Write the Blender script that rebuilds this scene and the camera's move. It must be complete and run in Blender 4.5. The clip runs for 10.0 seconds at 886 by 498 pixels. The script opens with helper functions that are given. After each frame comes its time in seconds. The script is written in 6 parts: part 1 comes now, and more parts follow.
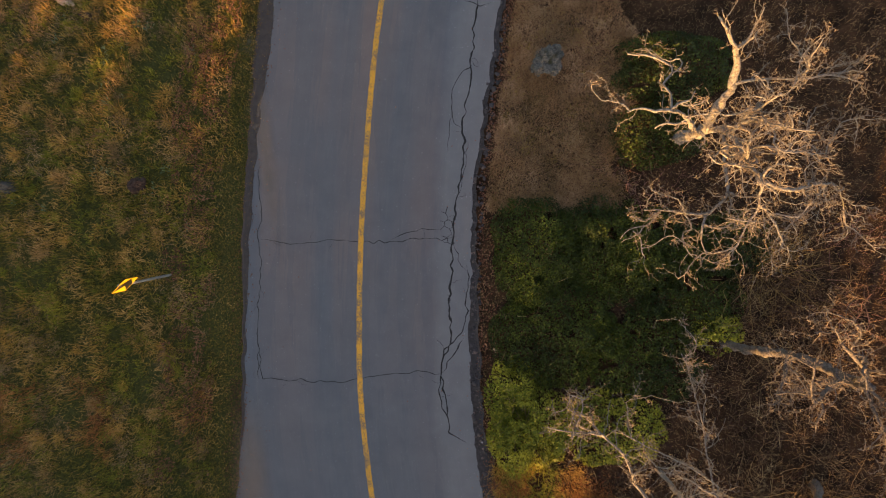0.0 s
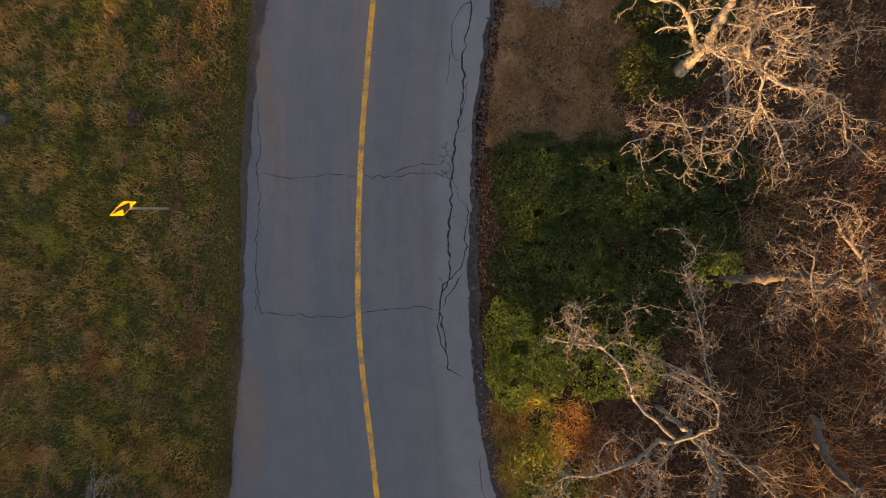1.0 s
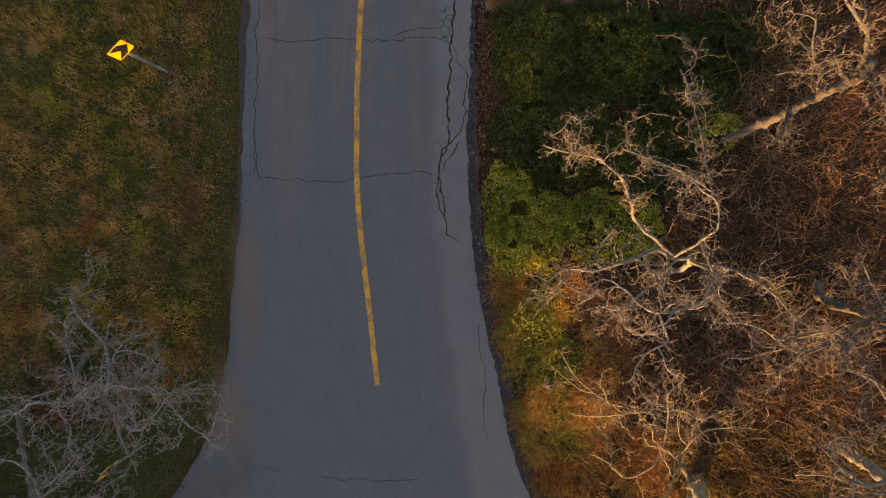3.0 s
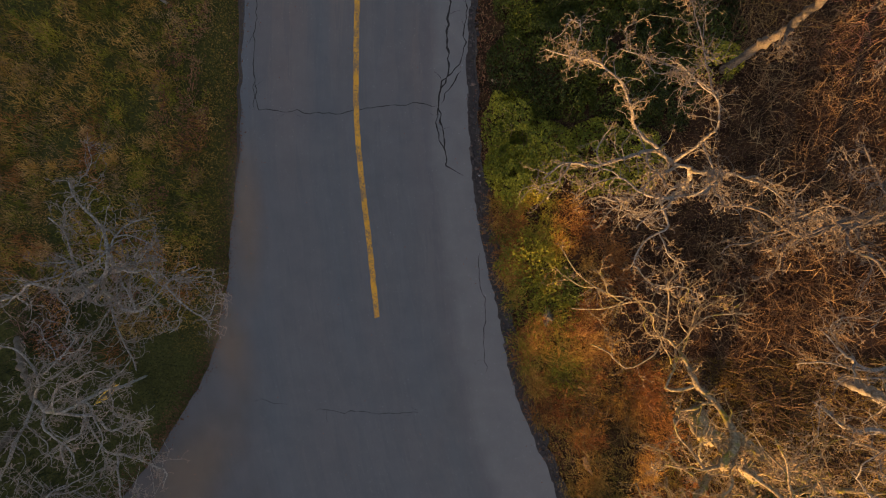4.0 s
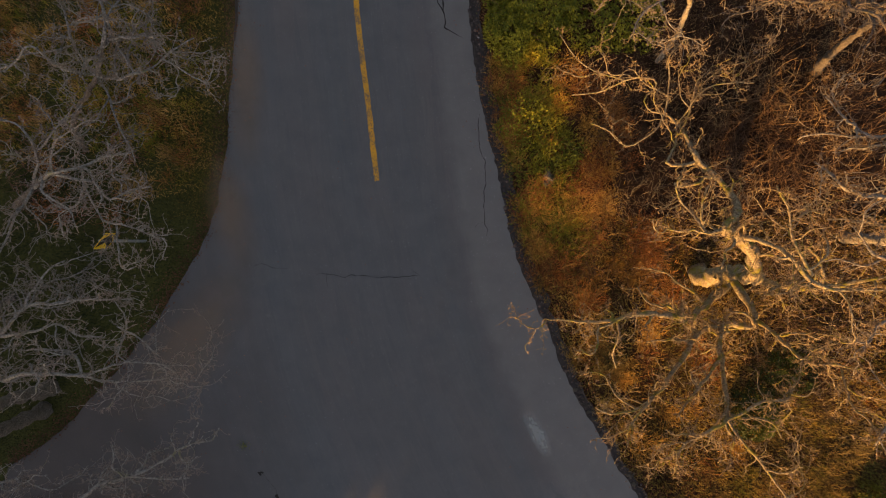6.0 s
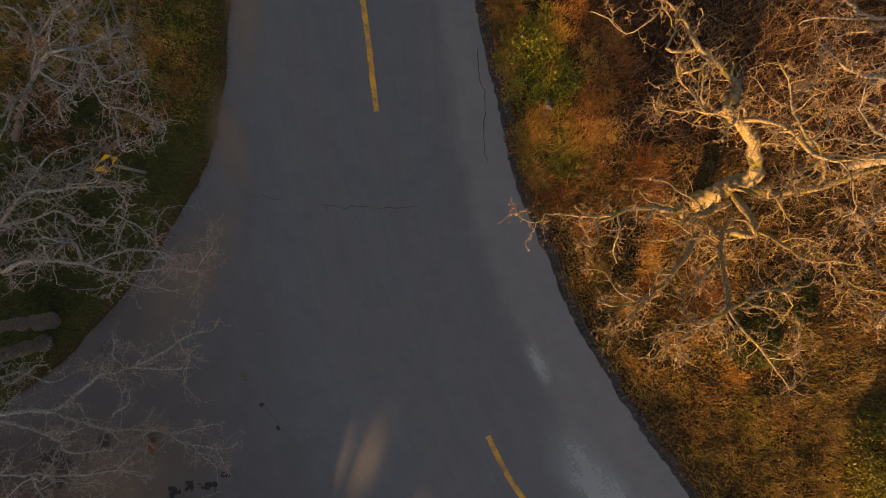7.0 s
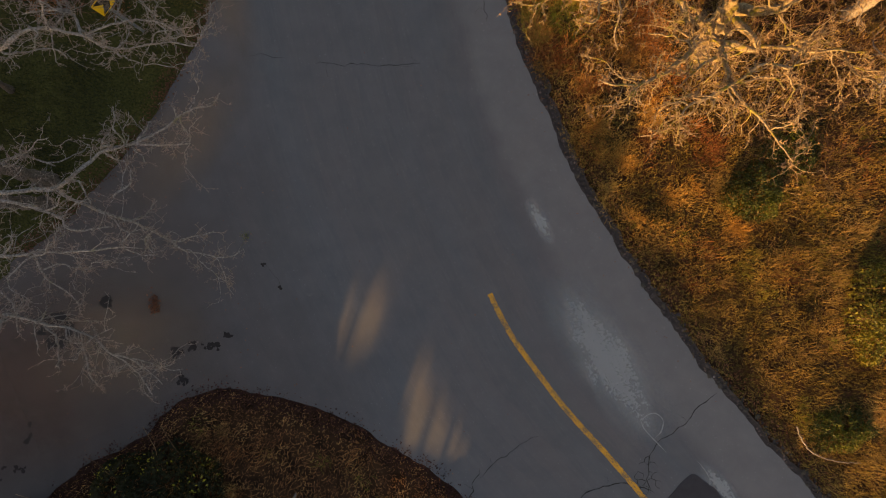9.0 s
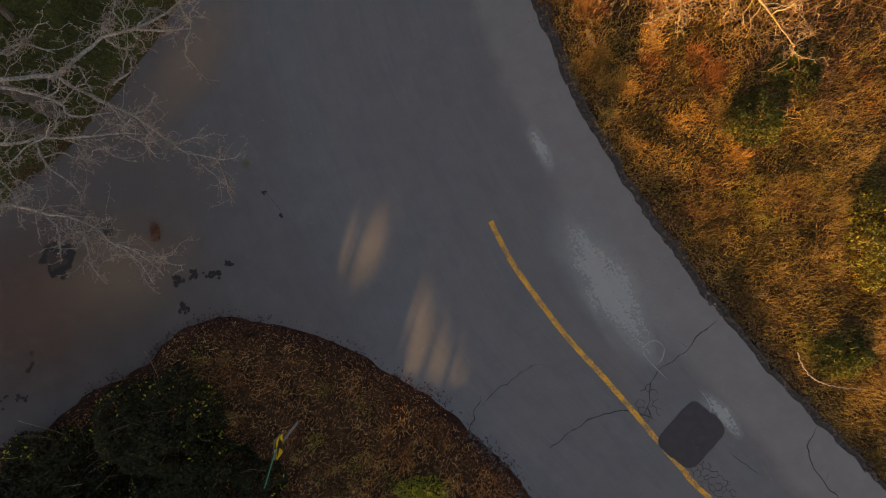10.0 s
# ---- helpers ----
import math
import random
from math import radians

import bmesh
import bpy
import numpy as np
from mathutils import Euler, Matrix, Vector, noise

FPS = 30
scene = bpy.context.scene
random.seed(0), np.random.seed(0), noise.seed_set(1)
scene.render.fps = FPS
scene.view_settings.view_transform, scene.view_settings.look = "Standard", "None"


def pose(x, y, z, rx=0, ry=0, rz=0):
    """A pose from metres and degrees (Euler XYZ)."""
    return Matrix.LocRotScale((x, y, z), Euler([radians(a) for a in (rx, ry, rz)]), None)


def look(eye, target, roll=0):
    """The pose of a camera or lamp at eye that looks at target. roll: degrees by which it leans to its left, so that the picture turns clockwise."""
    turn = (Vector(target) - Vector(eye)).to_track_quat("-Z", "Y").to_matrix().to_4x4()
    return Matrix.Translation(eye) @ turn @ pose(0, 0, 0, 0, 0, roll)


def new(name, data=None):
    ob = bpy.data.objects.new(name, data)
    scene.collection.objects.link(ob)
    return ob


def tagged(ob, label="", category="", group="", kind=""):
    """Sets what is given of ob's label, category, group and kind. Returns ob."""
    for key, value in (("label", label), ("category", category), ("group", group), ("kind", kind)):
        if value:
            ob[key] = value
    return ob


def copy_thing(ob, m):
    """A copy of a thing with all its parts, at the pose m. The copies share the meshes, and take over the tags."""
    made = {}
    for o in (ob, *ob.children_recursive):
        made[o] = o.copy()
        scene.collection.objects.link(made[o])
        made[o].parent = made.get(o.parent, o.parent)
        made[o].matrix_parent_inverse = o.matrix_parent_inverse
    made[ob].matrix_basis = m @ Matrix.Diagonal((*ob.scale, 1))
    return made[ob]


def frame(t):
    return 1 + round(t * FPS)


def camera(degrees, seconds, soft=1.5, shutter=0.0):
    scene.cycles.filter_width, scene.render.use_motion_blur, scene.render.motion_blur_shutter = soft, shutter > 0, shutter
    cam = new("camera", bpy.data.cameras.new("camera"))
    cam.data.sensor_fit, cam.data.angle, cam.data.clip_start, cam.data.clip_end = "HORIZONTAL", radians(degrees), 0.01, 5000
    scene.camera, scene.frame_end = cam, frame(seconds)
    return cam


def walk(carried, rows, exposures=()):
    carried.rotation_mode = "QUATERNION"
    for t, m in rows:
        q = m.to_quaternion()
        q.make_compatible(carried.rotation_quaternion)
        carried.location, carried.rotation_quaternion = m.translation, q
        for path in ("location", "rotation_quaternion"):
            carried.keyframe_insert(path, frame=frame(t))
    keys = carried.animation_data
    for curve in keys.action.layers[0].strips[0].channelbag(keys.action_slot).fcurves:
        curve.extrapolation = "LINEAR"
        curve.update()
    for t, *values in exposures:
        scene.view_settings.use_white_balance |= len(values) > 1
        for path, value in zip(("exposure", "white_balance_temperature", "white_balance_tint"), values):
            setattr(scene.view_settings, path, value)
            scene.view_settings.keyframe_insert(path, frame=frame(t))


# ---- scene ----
import collections

cam = camera(72, 10.0, soft=1.1)
walk(cam, [
    (0.0, pose(-0.001, -0.039, 17.550, -0.738, 0.034, -0.182)),
    (0.5, pose(0.010, -0.956, 17.537, -0.755, 0.032, -0.037)),
    (1.0, pose(0.021, -1.905, 17.525, -0.741, 0.030, 0.079)),
    (1.5, pose(0.032, -2.875, 17.514, -0.705, 0.028, 0.165)),
    (2.0, pose(0.042, -3.857, 17.503, -0.657, 0.027, 0.221)),
    (2.5, pose(0.051, -4.847, 17.494, -0.602, 0.025, 0.247)),
    (3.0, pose(0.059, -5.839, 17.486, -0.550, 0.024, 0.245)),
    (3.5, pose(0.065, -6.830, 17.478, -0.504, 0.023, 0.216)),
    (4.0, pose(0.070, -7.817, 17.471, -0.471, 0.022, 0.161)),
    (4.5, pose(0.073, -8.800, 17.466, -0.454, 0.021, 0.083)),
    (5.0, pose(0.074, -9.778, 17.461, -0.457, 0.021, -0.016)),
    (5.5, pose(0.073, -10.753, 17.458, -0.483, 0.022, -0.132)),
    (6.0, pose(0.069, -11.724, 17.457, -0.532, 0.023, -0.261)),
    (6.5, pose(0.063, -12.693, 17.458, -0.606, 0.025, -0.400)),
    (7.0, pose(0.053, -13.662, 17.461, -0.705, 0.027, -0.543)),
    (7.5, pose(0.041, -14.632, 17.466, -0.828, 0.031, -0.687)),
    (8.0, pose(0.025, -15.603, 17.475, -0.972, 0.035, -0.825)),
    (8.5, pose(0.006, -16.578, 17.487, -1.136, 0.040, -0.951)),
    (9.0, pose(-0.017, -17.555, 17.503, -1.315, 0.046, -1.060)),
    (9.5, pose(-0.044, -18.534, 17.524, -1.505, 0.054, -1.144)),
    (10.0, pose(-0.075, -19.514, 17.550, -1.701, 0.062, -1.196)),
], exposures=[(0, 2.07, 6950, 21), (2.5, 1.88, 7000, 21), (4.5, 1.48, 7250, 22), (5.5, 1.32, 7450, 22), (7.5, 1.32, 7750, 22), (8.5, 1.4, 7800, 22), (10, 1.6, 7800, 22)])

# ---- sky, sun ----
SUN_AZ, SUN_EL = math.atan2(-0.34, -0.94), radians(9)
world = bpy.data.worlds.new("dusk_sky")
world.use_nodes = True
scene.world = world
sky = world.node_tree.nodes.new("ShaderNodeTexSky")
sky.sky_type, sky.sun_disc = "NISHITA", False
sky.sun_elevation, sky.sun_rotation, sky.dust_density = SUN_EL, SUN_AZ, 2.0
bg = world.node_tree.nodes["Background"]
bg.inputs["Strength"].default_value = 0.11
world.node_tree.links.new(sky.outputs[0], bg.inputs["Color"])
sun_data = bpy.data.lights.new("sun", "SUN")
sun_data.energy, sun_data.angle, sun_data.color = 4.8, radians(0.55), (1.0, 0.6, 0.2)
sun = new("sun", sun_data)
sun.matrix_world = look((math.sin(SUN_AZ) * 60 * math.cos(SUN_EL), math.cos(SUN_AZ) * 60 * math.cos(SUN_EL), 60 * math.sin(SUN_EL)), (0, 0, 0))

rng = np.random.default_rng(7)


# ---- materials ----
class Shade:
    """A node material that is built line by line."""

    def __init__(self, name, rough=0.9, spec=0.25):
        self.m = bpy.data.materials.new(name)
        self.m.use_nodes = True
        self.t = self.m.node_tree
        self.b = self.t.nodes["Principled BSDF"]
        self.b.inputs["Roughness"].default_value = rough
        self.b.inputs["Specular IOR Level"].default_value = spec

    def n(self, kind, **inputs):
        node = self.t.nodes.new(kind)
        for k, v in inputs.items():
            self.put(node.inputs[k.replace("_", " ")], v)
        return node

    def put(self, socket, v):
        if isinstance(v, bpy.types.NodeSocket):
            self.t.links.new(v, socket)
        else:
            socket.default_value = v

    def place(self, scale=(1, 1, 1)):
        g = self.n("ShaderNodeNewGeometry")
        mp = self.n("ShaderNodeMapping", Vector=g.outputs["Position"], Scale=scale)
        return mp.outputs[0]

    def noise(self, scale, detail=4.0, vec=None, rough=0.55):
        return self.n("ShaderNodeTexNoise", Vector=vec or self.place(), Scale=scale, Detail=detail, Roughness=rough).outputs["Fac"]

    def ramp(self, fac, stops):
        r = self.n("ShaderNodeValToRGB", Fac=fac)
        els = r.color_ramp.elements
        while len(els) < len(stops):
            els.new(0.5)
        for e, (p, c) in zip(els, stops):
            e.position, e.color = p, (*c, 1) if len(c) == 3 else c
        return r.outputs["Color"]

    def grey(self, fac, a, b):
        return self.ramp(fac, [(a, (0, 0, 0)), (b, (1, 1, 1))])

    def mix(self, fac, a, b, mode="MIX"):
        x = self.t.nodes.new("ShaderNodeMix")
        x.data_type, x.blend_type = "RGBA", mode
        self.put(x.inputs[0], fac)
        for s, v in ((x.inputs[6], a), (x.inputs[7], b)):
            self.put(s, (*v, 1) if isinstance(v, tuple) and len(v) == 3 else v)
        return x.outputs[2]

    def math(self, op, a, b=0.0):
        x = self.t.nodes.new("ShaderNodeMath")
        x.operation = op
        self.put(x.inputs[0], a), self.put(x.inputs[1], b)
        return x.outputs[0]

    def colour(self, c):
        self.put(self.b.inputs["Base Color"], (*c, 1) if isinstance(c, tuple) else c)
        return self

    def bump(self, height, strength=0.4, distance=0.01):
        self.put(self.b.inputs["Normal"], self.n("ShaderNodeBump", Height=height, Strength=strength, Distance=distance).outputs[0])
        return self

    def island(self):
        return self.n("ShaderNodeNewGeometry").outputs["Random Per Island"]


def leafy(name, stops, rough=0.55, patch=0.45, translucent=0.25):
    """Blades and leaves: their colour drifts in patches and from one to the next."""
    s = Shade(name, rough, 0.3)
    drift = s.grey(s.noise(patch, 4, rough=0.62), 0.33, 0.67)
    fac = s.math("ADD", s.math("MULTIPLY", drift, 0.62), s.math("MULTIPLY", s.island(), 0.38))
    c = s.ramp(fac, stops)
    s.colour(c)
    tl = s.n("ShaderNodeBsdfTranslucent", Color=c)
    mx = s.n("ShaderNodeMixShader", Fac=translucent)
    out = s.t.nodes["Material Output"]
    s.t.links.new(s.b.outputs[0], mx.inputs[1])
    s.t.links.new(tl.outputs[0], mx.inputs[2])
    s.t.links.new(mx.outputs[0], out.inputs["Surface"])
    return s.m


def plain(name, c, rough=0.6, metal=0.0, vary=0.25, scale=9.0):
    s = Shade(name, rough, 0.4)
    f = s.noise(scale, 5)
    s.colour(s.mix(f, tuple(v * (1 - vary) for v in c), tuple(min(1, v * (1 + vary)) for v in c)))
    s.b.inputs["Metallic"].default_value = metal
    s.bump(s.noise(scale * 6, 4), 0.2, 0.004)
    return s.m


def bark(name, dark, pale, moss, moss_at):
    s = Shade(name, 0.92, 0.15)
    big, fine = s.noise(3.2, 4), s.noise(26, 6)
    c = s.mix(s.grey(fine, 0.3, 0.68), dark, pale)
    c = s.mix(s.grey(big, moss_at, moss_at + 0.12), c, moss)
    s.colour(c).bump(s.math("ADD", fine, s.noise(9, 3)), 0.9, 0.02)
    return s.m


def ground_material():
    s = Shade("earth_and_thatch", 0.96, 0.1)
    a, b, c = s.noise(0.35, 4), s.noise(2.3, 5), s.noise(17, 5)
    soil = s.mix(s.grey(b, 0.35, 0.65), (0.022, 0.011, 0.006), (0.066, 0.033, 0.016))
    green = s.mix(s.grey(c, 0.3, 0.7), (0.028, 0.032, 0.008), (0.08, 0.075, 0.022))
    both = s.n("ShaderNodeSeparateXYZ", Vector=s.place())
    xyz = s.math("ADD", both.outputs["X"], s.math("MULTIPLY", s.grey(s.math("MULTIPLY", both.outputs["Y"], -0.02), 0.42, 0.44), 30.0))
    side = s.math("ADD", s.math("MULTIPLY", s.math("SUBTRACT", xyz, 0.0), -0.1), s.math("SUBTRACT", s.math("MULTIPLY", a, 2.0), 1.0))
    col = s.mix(s.grey(side, -0.1, 0.5), soil, green)
    s.colour(col).bump(s.math("ADD", c, b), 0.9, 0.05)
    return s.m


def road_material():
    s = Shade("weathered_asphalt", 0.88, 0.25)
    uv = s.n("ShaderNodeUVMap").outputs[0]
    drawn = lambda stretch: s.n("ShaderNodeMapping", Vector=uv, Scale=(1.0, stretch, 1)).outputs[0]
    # wheel tracks and old paving passes: broad bands that run along the road
    band = s.noise(0.55, 3, drawn(0.06), 0.5)
    streak = s.noise(2.1, 4, drawn(0.07), 0.6)
    hair = s.noise(15.0, 3, drawn(0.06), 0.6)
    patch, cloud = s.noise(0.28, 3), s.noise(1.3, 5, rough=0.65)
    grain, speck = s.noise(60, 3), s.noise(190, 2)
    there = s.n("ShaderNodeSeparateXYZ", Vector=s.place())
    # browner towards the north, blue-grey towards the south
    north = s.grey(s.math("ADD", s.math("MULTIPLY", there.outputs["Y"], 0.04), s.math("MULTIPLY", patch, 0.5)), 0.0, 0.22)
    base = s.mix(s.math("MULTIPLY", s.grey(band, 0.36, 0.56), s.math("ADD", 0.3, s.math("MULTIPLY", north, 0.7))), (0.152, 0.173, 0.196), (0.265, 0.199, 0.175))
    base = s.mix(s.math("MULTIPLY", s.grey(patch, 0.42, 0.66), 0.55), base, (0.15, 0.168, 0.188))
    base = s.mix(s.math("MULTIPLY", s.grey(streak, 0.45, 0.7), 0.4), base, (0.235, 0.228, 0.224))
    base = s.mix(s.math("MULTIPLY", s.grey(streak, 0.5, 0.3), 0.3), base, (0.118, 0.134, 0.154))
    base = s.mix(s.math("MULTIPLY", s.grey(hair, 0.5, 0.75), 0.13), base, (0.28, 0.27, 0.26))
    u = s.n("ShaderNodeSeparateXYZ", Vector=uv)
    # paler, dusty outer wheel strip next to the right edge
    edge = s.math("ADD", u.outputs["X"], s.math("MULTIPLY", s.noise(0.6, 3), 0.7))
    base = s.mix(s.math("MULTIPLY", s.grey(s.math("MULTIPLY", edge, 0.25), 0.58, 0.68), 0.62), base, (0.29, 0.29, 0.29))
    # the side lane is darker and browner
    lane = s.math("ADD", s.math("MULTIPLY", u.outputs["X"], -0.1), s.math("MULTIPLY", s.noise(0.4, 4), 0.25))
    base = s.mix(s.math("MULTIPLY", s.grey(lane, 0.46, 0.95), 0.85), base, (0.1, 0.072, 0.06))
    base = s.mix(s.math("MULTIPLY", s.grey(grain, 0.45, 0.75), 0.2), base, (0.25, 0.24, 0.23))
    mottle = s.grey(cloud, 0.3, 0.7)
    base = s.mix(0.3, base, s.mix(mottle, (0.33, 0.33, 0.34), (0.68, 0.66, 0.64)), "OVERLAY")
    chips = s.grey(s.noise(26, 2), 0.71, 0.75)
    base = s.mix(s.math("MULTIPLY", chips, 0.45), base, (0.4, 0.38, 0.36))
    pits = s.grey(s.noise(19, 2), 0.3, 0.26)
    base = s.mix(s.math("MULTIPLY", pits, 0.5), base, (0.045, 0.043, 0.043))
    pale = s.noise(1.7, 6, rough=0.7)
    base = s.mix(s.math("MULTIPLY", s.grey(pale, 0.66, 0.78), 0.35), base, (0.29, 0.28, 0.27))
    s.colour(base).bump(s.math("ADD", grain, speck), 0.35, 0.005)
    return s.m


def paint_material():
    s = Shade("worn_yellow_paint", 0.8, 0.3)
    worn = s.noise(22, 8, rough=0.85)
    wide = s.noise(2.3, 4)
    f = s.grey(s.math("ADD", s.math("MULTIPLY", worn, 0.8), s.math("MULTIPLY", wide, 0.34)), 0.545, 0.61)
    s.colour(s.mix(f, (0.68, 0.32, 0.03), (0.18, 0.125, 0.08))).bump(worn, 0.3, 0.004)
    return s.m


def stain_material(name, c, alpha, scale=2.0, lo=0.35, hi=0.65, streaks=False):
    """Dust or dirt that lies thinly on a surface, with soft ragged edges."""
    s = Shade(name, 0.95, 0.1)
    s.colour(c)
    uv = s.n("ShaderNodeUVMap").outputs[0]
    sep = s.n("ShaderNodeSeparateXYZ", Vector=uv)
    ex = s.math("SUBTRACT", 1.0, s.math("ABSOLUTE", sep.outputs["X"]))
    ey = s.math("SUBTRACT", 1.0, s.math("ABSOLUTE", sep.outputs["Y"]))
    rim = s.math("MULTIPLY", ex, ey)
    body = s.noise(scale, 6, rough=0.7)
    if streaks:
        drawn = s.n("ShaderNodeMapping", Vector=uv, Scale=(1.6, 2.6, 1)).outputs[0]
        body = s.math("MULTIPLY", s.math("ADD", s.math("MULTIPLY", s.grey(s.noise(1.3, 6, drawn, 0.7), 0.27, 0.68), 0.85), 0.08), s.math("ADD", s.grey(s.noise(11, 4, rough=0.75), 0.3, 0.7), 0.35))
        rim = s.math("POWER", rim, 1.15)
    f = s.math("MULTIPLY", s.grey(s.math("MULTIPLY", rim, s.math("ADD", body, 0.0 if streaks else 0.35)), 0.02 if streaks else lo * 0.3, hi), alpha)
    s.put(s.b.inputs["Alpha"], f)
    return s.m


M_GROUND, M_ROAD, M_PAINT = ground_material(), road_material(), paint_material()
M_CRACK = plain("crack_filled_with_dirt", (0.018, 0.016, 0.015), 0.95)
M_PATCH = plain("fresh_black_asphalt", (0.031, 0.029, 0.034), 0.8, vary=0.45, scale=5)
M_CHALK = plain("white_marking_paint", (0.24, 0.25, 0.25), 0.9, vary=0.4, scale=30)
M_RUBBLE = plain("broken_asphalt", (0.036, 0.03, 0.029), 0.95, vary=0.75, scale=9)
M_LICHEN = bark("lichened_boulder", (0.014, 0.013, 0.013), (0.17, 0.15, 0.12), (0.045, 0.04, 0.02), 0.55)
M_STONE = plain("grey_fieldstone", (0.05, 0.043, 0.034), 0.9, vary=0.95, scale=11)
M_POTHOLE = plain("wet_brown_grit", (0.013, 0.009, 0.008), 0.85, vary=0.7, scale=12)
M_GRIT = plain("loose_brown_grit", (0.04, 0.026, 0.02), 0.9, vary=0.8, scale=16)
M_TANSTONE = plain("tan_stone", (0.36, 0.24, 0.15), 0.9, vary=0.4, scale=9)
M_ROT = plain("rotten_wood", (0.05, 0.026, 0.017), 0.95, vary=0.6, scale=16)
M_POST = plain("galvanised_steel", (0.33, 0.34, 0.35), 0.5, 0.6, 0.2, 20)
M_YELLOW = plain("yellow_sign_sheeting", (0.8, 0.48, 0.014), 0.4, vary=0.08)
M_BLACK = plain("black_sign_film", (0.012, 0.011, 0.01), 0.45)
M_GREEN = plain("green_sign_sheeting", (0.012, 0.16, 0.1), 0.4)
M_GALV = plain("aluminium_sign_back", (0.4, 0.4, 0.39), 0.55, 0.5, 0.15, 14)
BARK = bark("lichened_bark", (0.075, 0.06, 0.05), (0.3, 0.26, 0.215), (0.22, 0.17, 0.07), 0.62)
MOSSY = bark("mossy_bark", (0.1, 0.07, 0.04), (0.36, 0.28, 0.17), (0.2, 0.165, 0.035), 0.52)
GREYBARK = bark("grey_bark", (0.07, 0.063, 0.056), (0.34, 0.31, 0.28), (0.18, 0.165, 0.1), 0.6)
DARKBARK = bark("dark_grey_bark", (0.045, 0.038, 0.032), (0.16, 0.13, 0.11), (0.12, 0.1, 0.06), 0.6)
BROWNTWIG = plain("brown_twigs", (0.17, 0.125, 0.085), 0.9, vary=0.45, scale=2)
TWIG = plain("bare_twigs", (0.225, 0.15, 0.082), 0.9, vary=0.4, scale=2)
GREYTWIG = plain("grey_twigs", (0.2, 0.155, 0.13), 0.9, vary=0.4, scale=2)
CANE = leafy("red_brown_canes", [(0.0, (0.035, 0.018, 0.011)), (0.5, (0.13, 0.07, 0.034)), (0.75, (0.29, 0.18, 0.08)), (1.0, (0.52, 0.37, 0.19))], 0.8, 0.6, 0.0)
GOLDTWIG = leafy("golden_twigs", [(0.0, (0.1, 0.055, 0.016)), (0.6, (0.25, 0.15, 0.045)), (1.0, (0.42, 0.29, 0.1))], 0.8, 0.6, 0.0)
REDTWIG = leafy("reddish_twigs", [(0.0, (0.11, 0.04, 0.03)), (1.0, (0.3, 0.15, 0.11))], 0.8, 0.6, 0.0)
LAWN = leafy("rough_green_grass", [(0.0, (0.02, 0.027, 0.002)), (0.28, (0.085, 0.08, 0.006)), (0.5, (0.23, 0.16, 0.016)), (0.7, (0.44, 0.235, 0.06)), (1.0, (0.74, 0.43, 0.15))], 0.7, 1.3)
VERGE = leafy("mown_verge_thatch", [(0.0, (0.075, 0.05, 0.008)), (0.5, (0.16, 0.1, 0.02)), (1.0, (0.28, 0.16, 0.045))], 0.8, 0.7)
FUZZ = leafy("pinkish_tan_grass", [(0.0, (0.2, 0.1, 0.036)), (0.5, (0.42, 0.23, 0.085)), (1.0, (0.68, 0.42, 0.17))], 0.8, 0.6)
YELLOWGREEN = leafy("yellow_green_grass", [(0.0, (0.06, 0.075, 0.006)), (0.5, (0.2, 0.185, 0.012)), (1.0, (0.45, 0.36, 0.03))], 0.7, 0.8)
PALEWEED = leafy("pale_blue_green_weeds", [(0.0, (0.06, 0.11, 0.06)), (1.0, (0.22, 0.3, 0.18))], 0.6, 0.8)
# dark green: carries the tree shade on the field, plain weeds on the bank
DARKGREEN = leafy("dark_green_grass", [(0.0, (0.009, 0.015, 0.0025)), (0.6, (0.022, 0.027, 0.004)), (1.0, (0.07, 0.058, 0.012))], 0.7, 0.75)
TAN = leafy("tan_dead_grass", [(0.0, (0.15, 0.082, 0.042)), (0.5, (0.29, 0.175, 0.088)), (1.0, (0.5, 0.32, 0.17))], 0.75, 0.6)
BRIGHT = leafy("bright_green_weeds", [(0.0, (0.065, 0.1, 0.008)), (0.5, (0.19, 0.18, 0.014)), (1.0, (0.38, 0.3, 0.03))], 0.6, 0.8)
GOLD = leafy("golden_dead_grass", [(0.0, (0.22, 0.1, 0.02)), (0.5, (0.48, 0.25, 0.05)), (1.0, (0.74, 0.46, 0.12))], 0.75, 0.6)
STRAW = leafy("straw_grass", [(0.0, (0.12, 0.07, 0.019)), (0.5, (0.3, 0.18, 0.052)), (1.0, (0.54, 0.35, 0.12))], 0.75, 0.5)
OLIVE = leafy("olive_gold_grass", [(0.0, (0.034, 0.03, 0.005)), (0.35, (0.12, 0.088, 0.014)), (0.64, (0.31, 0.2, 0.04)), (1.0, (0.62, 0.4, 0.1))], 0.75, 0.75)
RUSSET = leafy("russet_dead_fern", [(0.0, (0.08, 0.025, 0.008)), (0.5, (0.32, 0.115, 0.031)), (1.0, (0.62, 0.29, 0.08))], 0.8, 0.5)
BROWNGRASS = leafy("brown_winter_grass", [(0.0, (0.09, 0.06, 0.022)), (0.45, (0.23, 0.145, 0.062)), (1.0, (0.43, 0.27, 0.13))], 0.8, 0.5)
LITTER = leafy("fallen_leaves", [(0.0, (0.08, 0.03, 0.018)), (0.5, (0.19, 0.075, 0.04)), (1.0, (0.34, 0.17, 0.09))], 0.8, 2.0)
